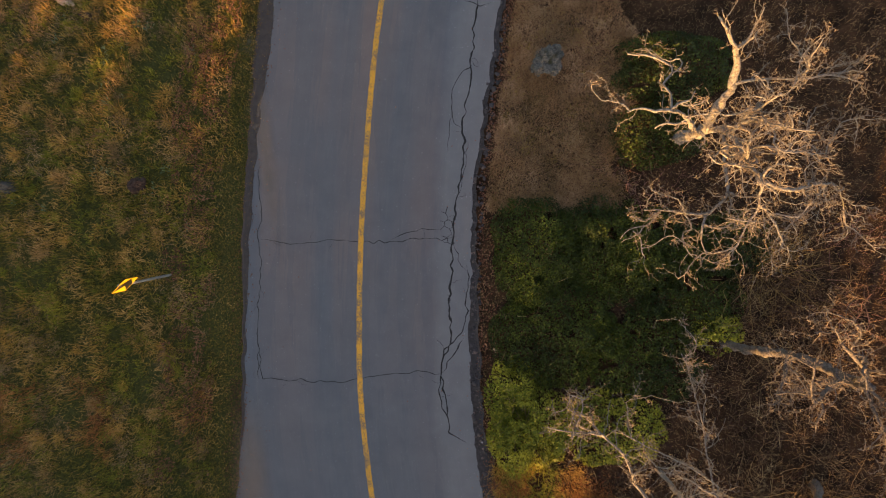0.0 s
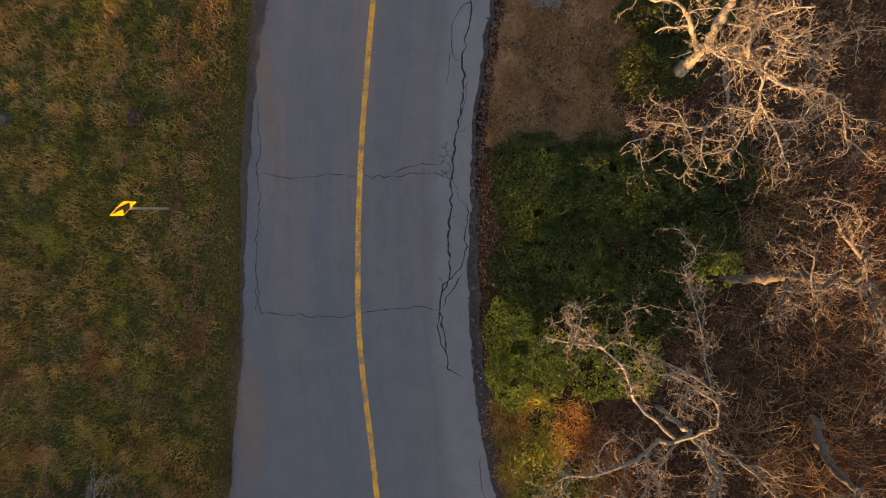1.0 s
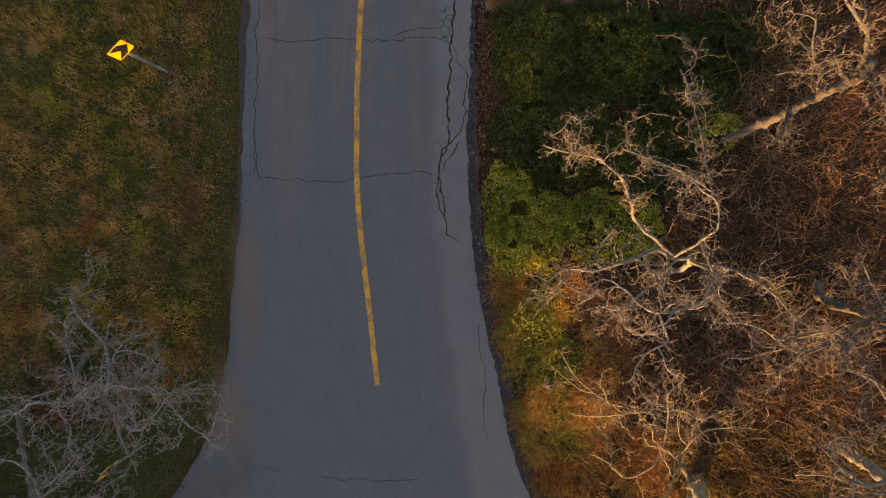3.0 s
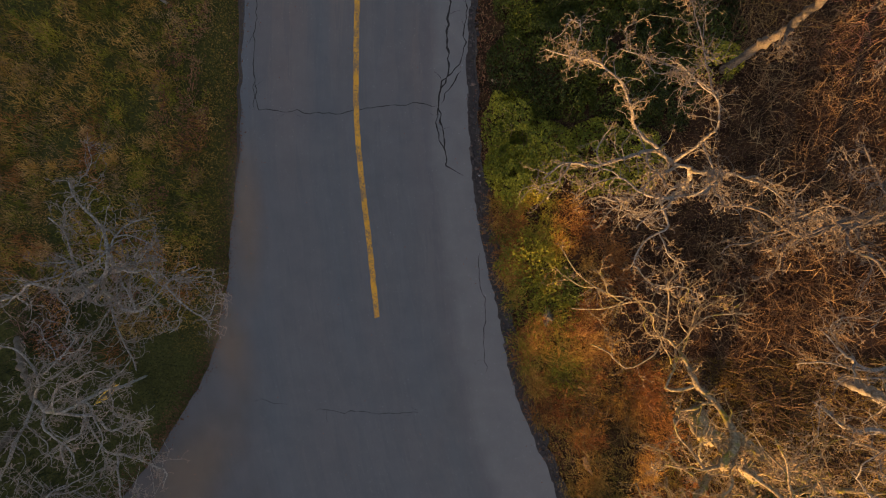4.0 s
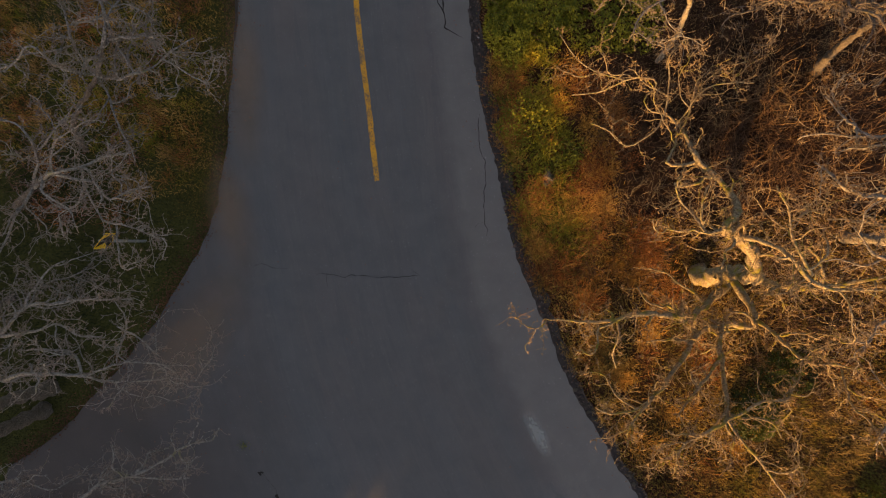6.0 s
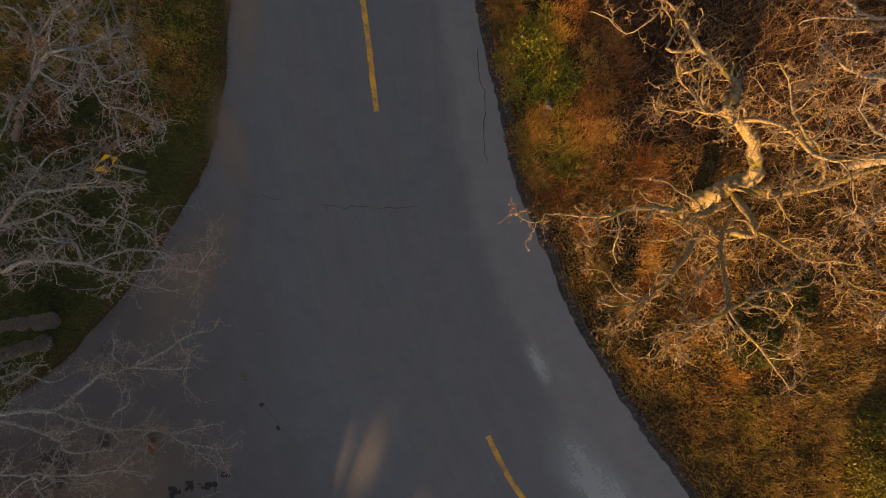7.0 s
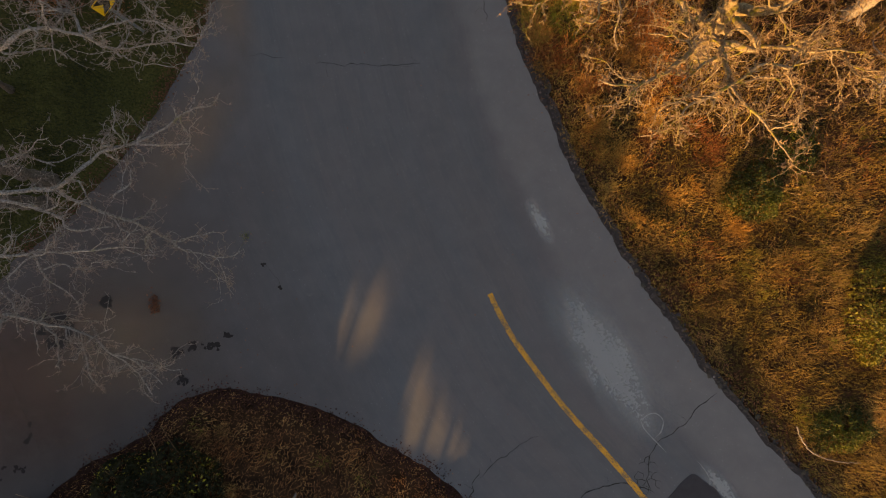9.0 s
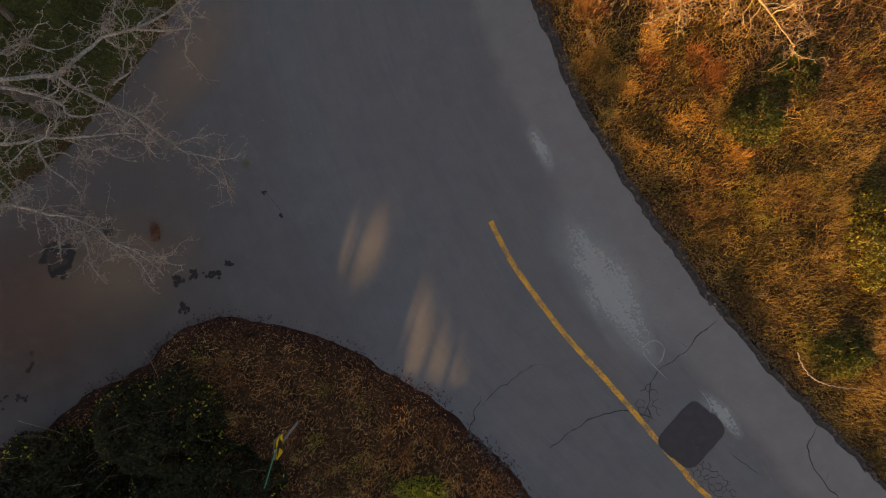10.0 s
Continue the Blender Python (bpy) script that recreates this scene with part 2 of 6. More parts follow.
VERGELEAF = leafy("brown_leaf_crumbs", [(0.0, (0.05, 0.022, 0.012)), (1.0, (0.17, 0.075, 0.04))], 0.85, 1.2)
LEAF = leafy("dark_green_leaves", [(0.0, (0.012, 0.022, 0.002)), (0.5, (0.042, 0.055, 0.004)), (0.82, (0.1, 0.112, 0.008)), (1.0, (0.28, 0.25, 0.02))], 0.5, 0.6)
# yellow-green leaves, with part of the sun on them put into the colour
LIME = leafy("yellow_green_leaves", [(0.0, (0.045, 0.066, 0.005)), (0.4, (0.17, 0.175, 0.013)), (0.75, (0.4, 0.35, 0.03)), (1.0, (0.6, 0.5, 0.06))], 0.5, 0.8)
OLIVELEAF = leafy("olive_leaves", [(0.0, (0.025, 0.034, 0.003)), (0.5, (0.1, 0.1, 0.008)), (1.0, (0.3, 0.25, 0.025))], 0.5, 0.8)
TURF = leafy("short_tan_turf", [(0.0, (0.1, 0.066, 0.02)), (0.4, (0.27, 0.15, 0.064)), (0.7, (0.38, 0.215, 0.11)), (1.0, (0.56, 0.37, 0.21))], 0.8, 0.9)
GRAVEL = leafy("crumbled_gravel", [(0.0, (0.025, 0.022, 0.022)), (0.6, (0.07, 0.058, 0.055)), (0.85, (0.15, 0.1, 0.085)), (1.0, (0.3, 0.28, 0.28))], 0.9, 1.5, 0.0)
ISLANDGRASS = leafy("red_brown_grass", [(0.0, (0.05, 0.024, 0.01)), (0.36, (0.27, 0.115, 0.05)), (0.66, (0.52, 0.27, 0.1)), (1.0, (0.8, 0.52, 0.22))], 0.8, 1.3)
DARKLEAVES = leafy("dark_brown_leaves", [(0.0, (0.022, 0.009, 0.008)), (0.6, (0.06, 0.021, 0.015)), (1.0, (0.15, 0.06, 0.035))], 0.8, 2.0)
NEEDLE = leafy("dark_evergreen_leaves", [(0.0, (0.006, 0.008, 0.002)), (0.6, (0.018, 0.019, 0.004)), (1.0, (0.06, 0.05, 0.009))], 0.6, 0.8)


# ---- mesh helpers ----
def tri_mesh(name, verts, tris, material, smooth=False):
    me = bpy.data.meshes.new(name)
    verts, tris = np.asarray(verts, np.float32).reshape(-1, 3), np.asarray(tris, np.int32).reshape(-1, 3)
    me.vertices.add(len(verts)), me.loops.add(tris.size), me.polygons.add(len(tris))
    me.vertices.foreach_set("co", verts.ravel())
    me.loops.foreach_set("vertex_index", tris.ravel())
    me.polygons.foreach_set("loop_start", np.arange(0, tris.size, 3, dtype=np.int32))
    me.polygons.foreach_set("use_smooth", np.full(len(tris), smooth))
    me.update(calc_edges=True)
    me.materials.append(material)
    return me


def under(name, me, parent=None, label="", kind=""):
    ob = new(name, me)
    ob.parent = parent
    return tagged(ob, label, kind=kind)


def part(name, bm, material, parent=None, label="", smooth=False):
    me = bpy.data.meshes.new(name)
    bm.to_mesh(me)
    bm.free()
    me.materials.append(material)
    if smooth:
        me.polygons.foreach_set("use_smooth", np.full(len(me.polygons), True))
    return under(name, me, parent, label)


def unit(v):
    return v / np.maximum(np.linalg.norm(v, axis=-1, keepdims=True), 1e-9)


def tubes(P, R, sides):
    """Tapered round tubes along N polylines of K points: P (N, K, 3), R (N, K)."""
    P, R = np.asarray(P, float), np.asarray(R, float)
    n, k = R.shape
    T = unit(np.gradient(P, axis=1))
    ref = np.where(np.abs(T.mean(1)[:, 2:3]) > 0.8, [[1.0, 0, 0]], [[0, 0, 1.0]])[:, None, :]
    A = unit(np.cross(T, ref))
    B = np.cross(T, A)
    ang = np.arange(sides) * 2 * np.pi / sides
    V = P[:, :, None] + R[:, :, None, None] * (A[:, :, None] * np.cos(ang)[:, None] + B[:, :, None] * np.sin(ang)[:, None])
    i, j = np.meshgrid(np.arange(k - 1), np.arange(sides), indexing="ij")
    a, b = i * sides + j, i * sides + (j + 1) % sides
    F = np.stack([np.stack([a, b, b + sides], -1), np.stack([a, b + sides, a + sides], -1)], 2).reshape(-1, 3)
    cap = np.array([[(k - 1) * sides, (k - 1) * sides + q, (k - 1) * sides + q + 1] for q in range(1, sides - 1)]).reshape(-1, 3)
    F = np.concatenate([F, cap])
    F = (F[None] + (np.arange(n) * k * sides)[:, None, None]).reshape(-1, 3)
    return V.reshape(-1, 3), F


def joined(pieces):
    V, F, o = [], [], 0
    for v, f in pieces:
        V.append(v), F.append(f + o)
        o += len(v)
    return np.concatenate(V), np.concatenate(F)


def spline(points, k):
    """k points along a smooth curve through the given ones."""
    p = np.asarray(points, float)
    p = np.vstack([2 * p[0] - p[1], p, 2 * p[-1] - p[-2]])
    seg = np.linalg.norm(np.diff(p[1:-1], axis=0), axis=1)
    s = np.concatenate([[0], np.cumsum(seg)])
    out = []
    for d in np.linspace(0, s[-1], k):
        i = min(int(np.searchsorted(s, d, "right")) - 1, len(seg) - 1)
        t = (d - s[i]) / max(seg[i], 1e-6)
        a, b, c, e = p[i], p[i + 1], p[i + 2], p[i + 3]
        out.append(0.5 * (2 * b + (c - a) * t + (2 * a - 5 * b + 4 * c - e) * t * t + (3 * b - a - 3 * c + e) * t ** 3))
    return np.array(out)


_lat = np.random.default_rng(3).random((64, 64))


def blotch(x, y, size):
    """Smooth value noise between 0 and 1 with patches of that size in metres."""
    u, v = np.asarray(x) / size + 100.3, np.asarray(y) / size + 100.7
    i, j = np.floor(u).astype(int), np.floor(v).astype(int)
    f, g = u - i, v - j
    f, g = f * f * (3 - 2 * f), g * g * (3 - 2 * g)
    q = lambda a, b: _lat[a % 64, b % 64]
    return (q(i, j) * (1 - f) + q(i + 1, j) * f) * (1 - g) + (q(i, j + 1) * (1 - f) + q(i + 1, j + 1) * f) * g


# ---- plan of the road ----
LEFT_EDGE = [(4, 60), (-2.5, 24), (-4.2, 12), (-4.84, 6.89), (-4.93, 5.6), (-5.2, 3.98), (-5.41, 2.2), (-5.59, 0.09), (-5.69, -2.19), (-5.76, -4.8), (-5.86, -6.34), (-6.02, -7.64), (-6.21, -9.58), (-6.55, -11.03), (-7.16, -12.24), (-8.08, -13.78), (-8.96, -14.92), (-9.77, -15.88), (-11.1, -17.17), (-12.25, -17.97), (-18, -21), (-60, -38)]
ISLAND_EDGE = [(-60, -46), (-18, -28), (-13.12, -25.59), (-11.95, -25.23), (-10.67, -24.15), (-8.92, -23.31), (-8.11, -22.54), (-7.57, -22.09), (-6.42, -21.85), (-5.28, -22.08), (-3.82, -22.48), (-2.52, -23.08), (-1.24, -23.96), (0.06, -24.75), (0.86, -25.63), (1.75, -26.51), (2.39, -27.35), (8, -33.5), (40, -62)]
RIGHT_EDGE = [(11, 60), (4.6, 24), (2.5, 12), (1.64, 6.87), (1.38, 5.0), (1.12, 3.4), (0.92, 2.02), (0.8, 0.3), (0.75, -1.2), (0.7, -2.8), (0.79, -4.43), (0.94, -6.05), (1.16, -7.4), (1.45, -8.9), (1.74, -10.2), (2.04, -11.65), (2.55, -13.1), (3.27, -14.75), (3.95, -16.2), (4.95, -17.95), (6.08, -19.65), (7.06, -21.12), (8.43, -22.79), (9.86, -24.46), (11.46, -26.15), (13.3, -27.9), (17, -31), (52, -54)]
CENTRE = [(7, 60), (1, 24), (-0.9, 12), (-1.74, 6.88), (-2.21, 2.52), (-2.37, 0.08), (-2.43, -2.2), (-2.42, -4.2), (-2.27, -6.0), (-2.07, -7.62), (-1.82, -9.93), (-1.0, -14), (0.2, -17.2), (1.26, -19.27), (2.25, -21.21), (3.37, -22.71), (4.66, -24.22), (5.79, -25.43), (7.41, -27.3), (12.5, -32.2), (46, -58)]


def rough_line(points, step, amount, seed):
    """The line in short steps, nibbled at random as a worn edge is."""
    p = spline(points, 8 * len(points))
    d = np.concatenate([[0], np.cumsum(np.linalg.norm(np.diff(p, axis=0), axis=1))])
    at = np.arange(0, d[-1], step)
    q = np.stack([np.interp(at, d, p[:, k]) for k in (0, 1)], 1)
    nrm = unit(np.gradient(q, axis=0)) @ np.array([[0, 1], [-1, 0]])
    w = blotch(at, seed * 7.0 + at * 0, 0.5) * 0.6 + blotch(at, seed * 3.0 + at * 0, 0.16) * 0.4 - 0.5
    return q + nrm * (w * amount)[:, None]


left_line, right_line = rough_line(LEFT_EDGE, 0.16, 0.16, 1), rough_line(RIGHT_EDGE, 0.13, 0.2, 2)
island_line, centre_line = rough_line(ISLAND_EDGE, 0.16, 0.24, 5), rough_line(CENTRE, 0.25, 0.0, 1)
road_outline = np.concatenate([left_line, island_line, right_line[::-1]])


def to_lines(p, lines, chunk=4000):
    """Distance from each point to the nearest of the lines."""
    a, b = np.concatenate([l[:-1] for l in lines]), np.concatenate([l[1:] for l in lines])
    ab = b - a
    p, a, ab = (np.asarray(q, np.float32) for q in (p, a, ab))
    out = np.empty(len(p))
    for s in range(0, len(p), chunk):
        q = p[s:s + chunk, None]
        t = np.clip(((q - a) * ab).sum(-1) / np.maximum((ab * ab).sum(-1), 1e-9), 0, 1)
        out[s:s + chunk] = np.sqrt((((q - a) - t[..., None] * ab) ** 2).sum(-1).min(1))
    return out


def on_road(p):
    inside = np.zeros(len(p), bool)
    o = road_outline[::2]
    for (x0, y0), (x1, y1) in zip(o, np.roll(o, -1, axis=0)):
        if y0 != y1:
            inside ^= ((y0 > p[:, 1]) != (y1 > p[:, 1])) & (p[:, 0] < (x1 - x0) * (p[:, 1] - y0) / (y1 - y0) + x0)
    return inside


def clipped(line, step):
    l = line[::step]
    return l[(np.abs(l[:, 0]) < 36) & (l[:, 1] > -56) & (l[:, 1] < 22)]


COARSE = [clipped(left_line, 3), clipped(island_line, 3), clipped(right_line, 3)]
# distance off the road on a fine raster, looked up for everything that is scattered
GX, GY, GS = -32.0, -52.0, 0.125
gx, gy = np.arange(GX, 32.01, GS), np.arange(GY, 18.01, GS)
raster = np.stack(np.meshgrid(gx, gy), -1).reshape(-1, 2)
raster = (to_lines(raster, COARSE) * np.where(on_road(raster), -1, 1)).reshape(len(gy), len(gx))


def verge(p):
    """Distance off the road in metres, negative on it."""
    u, v = np.clip((p[:, 0] - GX) / GS, 0, len(gx) - 1.001), np.clip((p[:, 1] - GY) / GS, 0, len(gy) - 1.001)
    i, j = u.astype(int), v.astype(int)
    f, g = u - i, v - j
    return (raster[j, i] * (1 - f) + raster[j, i + 1] * f) * (1 - g) + (raster[j + 1, i] * (1 - f) + raster[j + 1, i + 1] * f) * g


def rise(p, d):
    """Height of the ground, given the distance off the road."""
    x, y = p[:, 0], p[:, 1]
    bumps = (blotch(x, y, 1.7) - 0.5) * 0.12 + (blotch(x, y, 0.55) - 0.5) * 0.06
    bank = np.clip(d - 0.5, 0, 6) * 0.05 * (x > 0)
    near = np.clip((d - 0.2) / 0.6, 0, 1)
    return np.where(d < 0, np.clip(d * 0.4, -0.12, 0) - 0.025, -0.03 + near * (0.06 + bumps) + bank)


def build_ground():
    xs = np.concatenate([[-1600, -600, -200, -80, -45], np.arange(-30, 30.1, 0.25), [45, 80, 200, 600, 1600]])
    ys = np.concatenate([[-1600, -600, -200, -90, -70], np.arange(-50, 16.1, 0.25), [30, 60, 100, 300, 1600]])
    X, Y = np.meshgrid(xs, ys)
    p = np.stack([X.ravel(), Y.ravel()], 1)
    z = np.full(len(p), -0.05)
    near = (np.abs(p[:, 0]) < 31) & (p[:, 1] > -51) & (p[:, 1] < 17)
    z[near] = rise(p[near], verge(p[near]))
    far = ~near & on_road(p)
    z[far] = -0.15
    nx = len(xs)
    i, j = np.meshgrid(np.arange(len(ys) - 1), np.arange(nx - 1), indexing="ij")
    a = (i * nx + j).ravel()
    F = np.concatenate([np.stack([a, a + 1, a + nx + 1], 1), np.stack([a, a + nx + 1, a + nx], 1)])
    tagged(under("ground", tri_mesh("ground", np.column_stack([p, z]), F, M_GROUND, True)),
           "uneven brown soil and thatch on both sides of the road", "ground", kind="structure")


build_ground()


def build_road():
    from mathutils import geometry
    o = [Vector(q) for q in road_outline]
    g = np.stack(np.meshgrid(np.arange(-58, 50, 0.8), np.arange(-60, 58, 0.8)), -1).reshape(-1, 2)
    g = g[on_road(g)]
    g = g[to_lines(g, COARSE) > 0.3]
    pts = o + [Vector(q) for q in g]
    v, _, f, *_ = geometry.delaunay_2d_cdt(pts, [], [list(range(len(o)))], 1, 1e-4)
    v = np.array([tuple(q) for q in v])
    # signed offset from the centre line and length along it
    near = np.array([np.argmin(((centre_line - q) ** 2).sum(1)) for q in v])
    tan = unit(np.gradient(centre_line, axis=0))[near]
    off = v - centre_line[near]
    side = tan[:, 0] * off[:, 1] - tan[:, 1] * off[:, 0]
    run = np.concatenate([[0], np.cumsum(np.linalg.norm(np.diff(centre_line, axis=0), axis=1))])[near] + (tan * off).sum(1)
    bm = bmesh.new()
    layer = bm.loops.layers.uv.new("along")
    bv = [bm.verts.new((*q, 0.0)) for q in v]
    for tri in f:
        face = bm.faces.new([bv[k] for k in tri])
        if face.normal.z < 0 or (face.normal_update() or face.normal.z < 0):
            face.normal_flip()
    idx = {b: k for k, b in enumerate(bv)}
    for face in bm.faces:
        for loop in face.loops:
            k = idx[loop.vert]
            loop[layer].uv = (side[k], run[k])
    rim = [e for e in bm.edges if len(e.link_faces) == 1]
    ret = bmesh.ops.extrude_edge_only(bm, edges=rim)
    for q in ret["geom"]:
        if isinstance(q, bmesh.types.BMVert):
            q.co.z = -0.09
    bmesh.ops.recalc_face_normals(bm, faces=bm.faces)
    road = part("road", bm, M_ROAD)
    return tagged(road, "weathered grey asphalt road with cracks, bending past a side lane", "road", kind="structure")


road = build_road()


def strip(name, points, width, material, z, label="", taper=False, wobble=0.0, step=0.06, seed=0, parent=None, smooth_path=True):
    """A thin slab laid along a line."""
    n = max(3, int(np.linalg.norm(np.diff(np.asarray(points, float), axis=0), axis=1).sum() / step))
    p = spline(points, n)[:, :2] if smooth_path else np.stack([np.interp(np.linspace(0, len(points) - 1, n), range(len(points)), [q[k] for q in points]) for k in (0, 1)], 1)
    r = np.random.default_rng(seed + 11)
    nrm = unit(np.gradient(p, axis=0)) @ np.array([[0, 1], [-1, 0]])
    if wobble:
        w = np.convolve(r.normal(0, 1, n + 4), np.ones(3) / 3, "same")[:n]
        p = p + nrm * (w * wobble)[:, None]
    half = np.full(n, width / 2)
    if taper:
        half *= np.clip(np.minimum(np.arange(n), np.arange(n)[::-1]) / 5.0, 0.25, 1) * np.convolve(r.uniform(0.2, 1.8, n + 2), [0.3, 0.4, 0.3], 'valid')
    else:
        half *= r.uniform(0.93, 1.06, n)
    a, b = p + nrm * half[:, None], p - nrm * half[:, None]
    V = np.concatenate([np.column_stack([a, np.full(n, z)]), np.column_stack([b, np.full(n, z)]),
                        np.column_stack([a, np.full(n, -0.004)]), np.column_stack([b, np.full(n, -0.004)])])
    i = np.arange(n - 1)
    quad = lambda q, s, t, u: np.concatenate([np.stack([q, s, t], 1), np.stack([q, t, u], 1)])
    F = np.concatenate([quad(i + n, i + n + 1, i + 1, i), quad(i, i + 1, i + 2 * n + 1, i + 2 * n), quad(i + 3 * n, i + 3 * n + 1, i + n + 1, i + n)])
    return under(name, tri_mesh(name, V, F, material), parent, label)


strip("centre_line", [(2.2, 30), (1.0, 24), (-0.9, 12), (-1.74, 6.88), (-2.01, 4.78), (-2.21, 2.52), (-2.37, 0.08), (-2.43, -2.2), (-2.42, -4.16), (-2.27, -6.0), (-2.07, -7.62), (-1.82, -9.93)], 0.155, M_PAINT, 0.005, "worn yellow painted line", parent=road, wobble=0.006)
strip("centre_line", [(1.28, -19.27), (1.8, -20.33), (2.53, -21.44), (3.43, -22.66), (4.39, -23.76), (5.19, -24.71), (6.05, -25.78), (6.76, -26.63), (7.45, -27.4), (12.5, -32.4), (20, -38)], 0.155, M_PAINT, 0.005, "worn yellow painted line", parent=road, wobble=0.006)

crack_count = 0


def crack(width, line):
    global crack_count
    crack_count += 1
    r = np.random.default_rng(900 + crack_count)
    path = [line[0]]
    for q, m in zip(line, line[1:]):
        span = math.dist(q, m)
        cuts = max(1, int(span / 0.16))
        nx, ny = (m[1] - q[1]) / span, (q[0] - m[0]) / span
        for k in range(1, cuts + 1):
            j = r.normal(0, 0.032) if k < cuts else 0.0
            path.append((q[0] + (m[0] - q[0]) * k / cuts + nx * j, q[1] + (m[1] - q[1]) * k / cuts + ny * j))
    strip("crack", path, width * 0.78, M_CRACK, 0.004, taper=True, wobble=0.008, step=0.045, seed=crack_count, parent=road, smooth_path=False)
    # hairline forks
    for k in range(int(len(path) / 9)):
        x, y = path[int(r.integers(1, len(path)))]
        a, fork = r.uniform(0, 6.28), [(x, y)]
        for _ in range(4):
            a += r.normal(0, 0.5)
            fork.append((fork[-1][0] + 0.09 * math.cos(a), fork[-1][1] + 0.09 * math.sin(a)))
        strip("crack", fork, width * 0.35, M_CRACK, 0.0036, taper=True, step=0.045, seed=crack_count + k, parent=road, smooth_path=False)


crack(0.021, [(-5.25, 0.02), (-4.6, -0.08), (-3.87, -0.06), (-3.14, 0.01), (-2.33, -0.06), (-1.52, -0.04), (-0.7, 0.02), (0.27, 0.06)])
crack(0.02, [(-1.52, 0.01), (-1.11, 0.19), (-0.62, 0.32), (-0.06, 0.3)])
crack(0.022, [(-5.33, -2.94), (-5.29, -3.75), (-5.22, -4.01), (-4.28, -4.04), (-3.22, -4.07), (-2.33, -3.99), (-1.35, -3.84), (-0.62, -3.79), (-0.05, -3.84)])
crack(0.055, [(1, 6.87), (0.91, 6.22), (0.82, 5.34), (0.81, 4.61), (0.68, 4.05), (0.55, 3.29), (0.63, 2.83), (0.53, 2.02), (0.38, 1.21), (0.28, 0.4), (0.25, -0.41), (0.2, -1.23), (0.16, -2.2), (0.24, -2.69), (-0.01, -3.35), (-0.09, -3.92), (0.04, -4.49), (0.1, -5.15)])
crack(0.025, [(0.88, 5.1), (0.46, 4.69), (0.26, 4.29), (0.26, 3.56), (0.32, 3.32), (0.58, 3.19)])
crack(0.02, [(0.26, 3.56), (0.18, 3), (0.14, 2.54)])
crack(0.035, [(0.67, -0.74), (0.7, -1.23), (0.63, -2.21), (0.53, -2.69), (0.16, -3.05), (-0.06, -3.51), (-0.16, -4.33), (-0.06, -4.85), (0.12, -5.15), (0.13, -5.56), (0.64, -5.85)])
crack(0.04, [(0.57, -2.86), (0.32, -3.27), (-0.04, -3.84)])
crack(0.02, [(0.71, 2.83), (0.61, 2.02), (0.45, 1.29)])
crack(0.02, [(0.28, -0.09), (0.49, -0.74), (0.67, -0.9)])
crack(0.025, [(0.59, 6.87), (0.88, 6.79), (1.08, 6.67), (1.37, 6.79)])
crack(0.02, [(-5.23, 2.2), (-5.3, 1.39), (-5.24, 0.74), (-5.35, 0.09), (-5.25, -0.72), (-5.32, -1.53), (-5.38, -2.84), (-5.34, -3.98)])
crack(0.018, [(-5.48, 2.04), (-5.53, 1.23), (-5.47, 0.42)])
crack(0.013, [(-5.48, -12.33), (-4.99, -12.32), (-4.4, -12.44)])
crack(0.017, [(-3.6, -12.6), (-2.58, -12.61), (-1.62, -12.68), (-0.6, -12.66)])
crack(0.015, [(-3.28, -12.58), (-3.24, -12.98)])
crack(0.02, [(1.13, -8.03), (1.1, -8.76), (1.27, -9.57), (1.24, -10.54), (1.3, -11.51)])
crack(0.028, [(7.78, -22.27), (7.29, -22.62), (6.79, -23.19), (6.05, -23.67), (5.8, -24.24), (5.72, -24.73), (5.87, -25.15)])
crack(0.018, [(0.88, -24.63), (1.38, -24.15), (2.05, -23.67), (2.62, -23.43)])
crack(0.028, [(2.83, -25.92), (3.33, -25.51), (4.15, -25.03), (4.98, -24.82), (5.63, -24.98), (5.96, -25.15)])
crack(0.02, [(8.08, -26.11), (8.57, -26.48), (8.98, -26.79)])
crack(0.03, [(10.63, -25.41), (10.35, -25.99), (10.54, -26.65), (11.03, -27.33), (11.53, -27.92)])
crack(0.025, [(0.89, -24.3), (0.54, -25.29), (1.18, -25.96)])
crack(0.007, [(-5.24, -18.21), (-5.04, -18.45), (-4.77, -18.78), (-4.62, -19.08)])


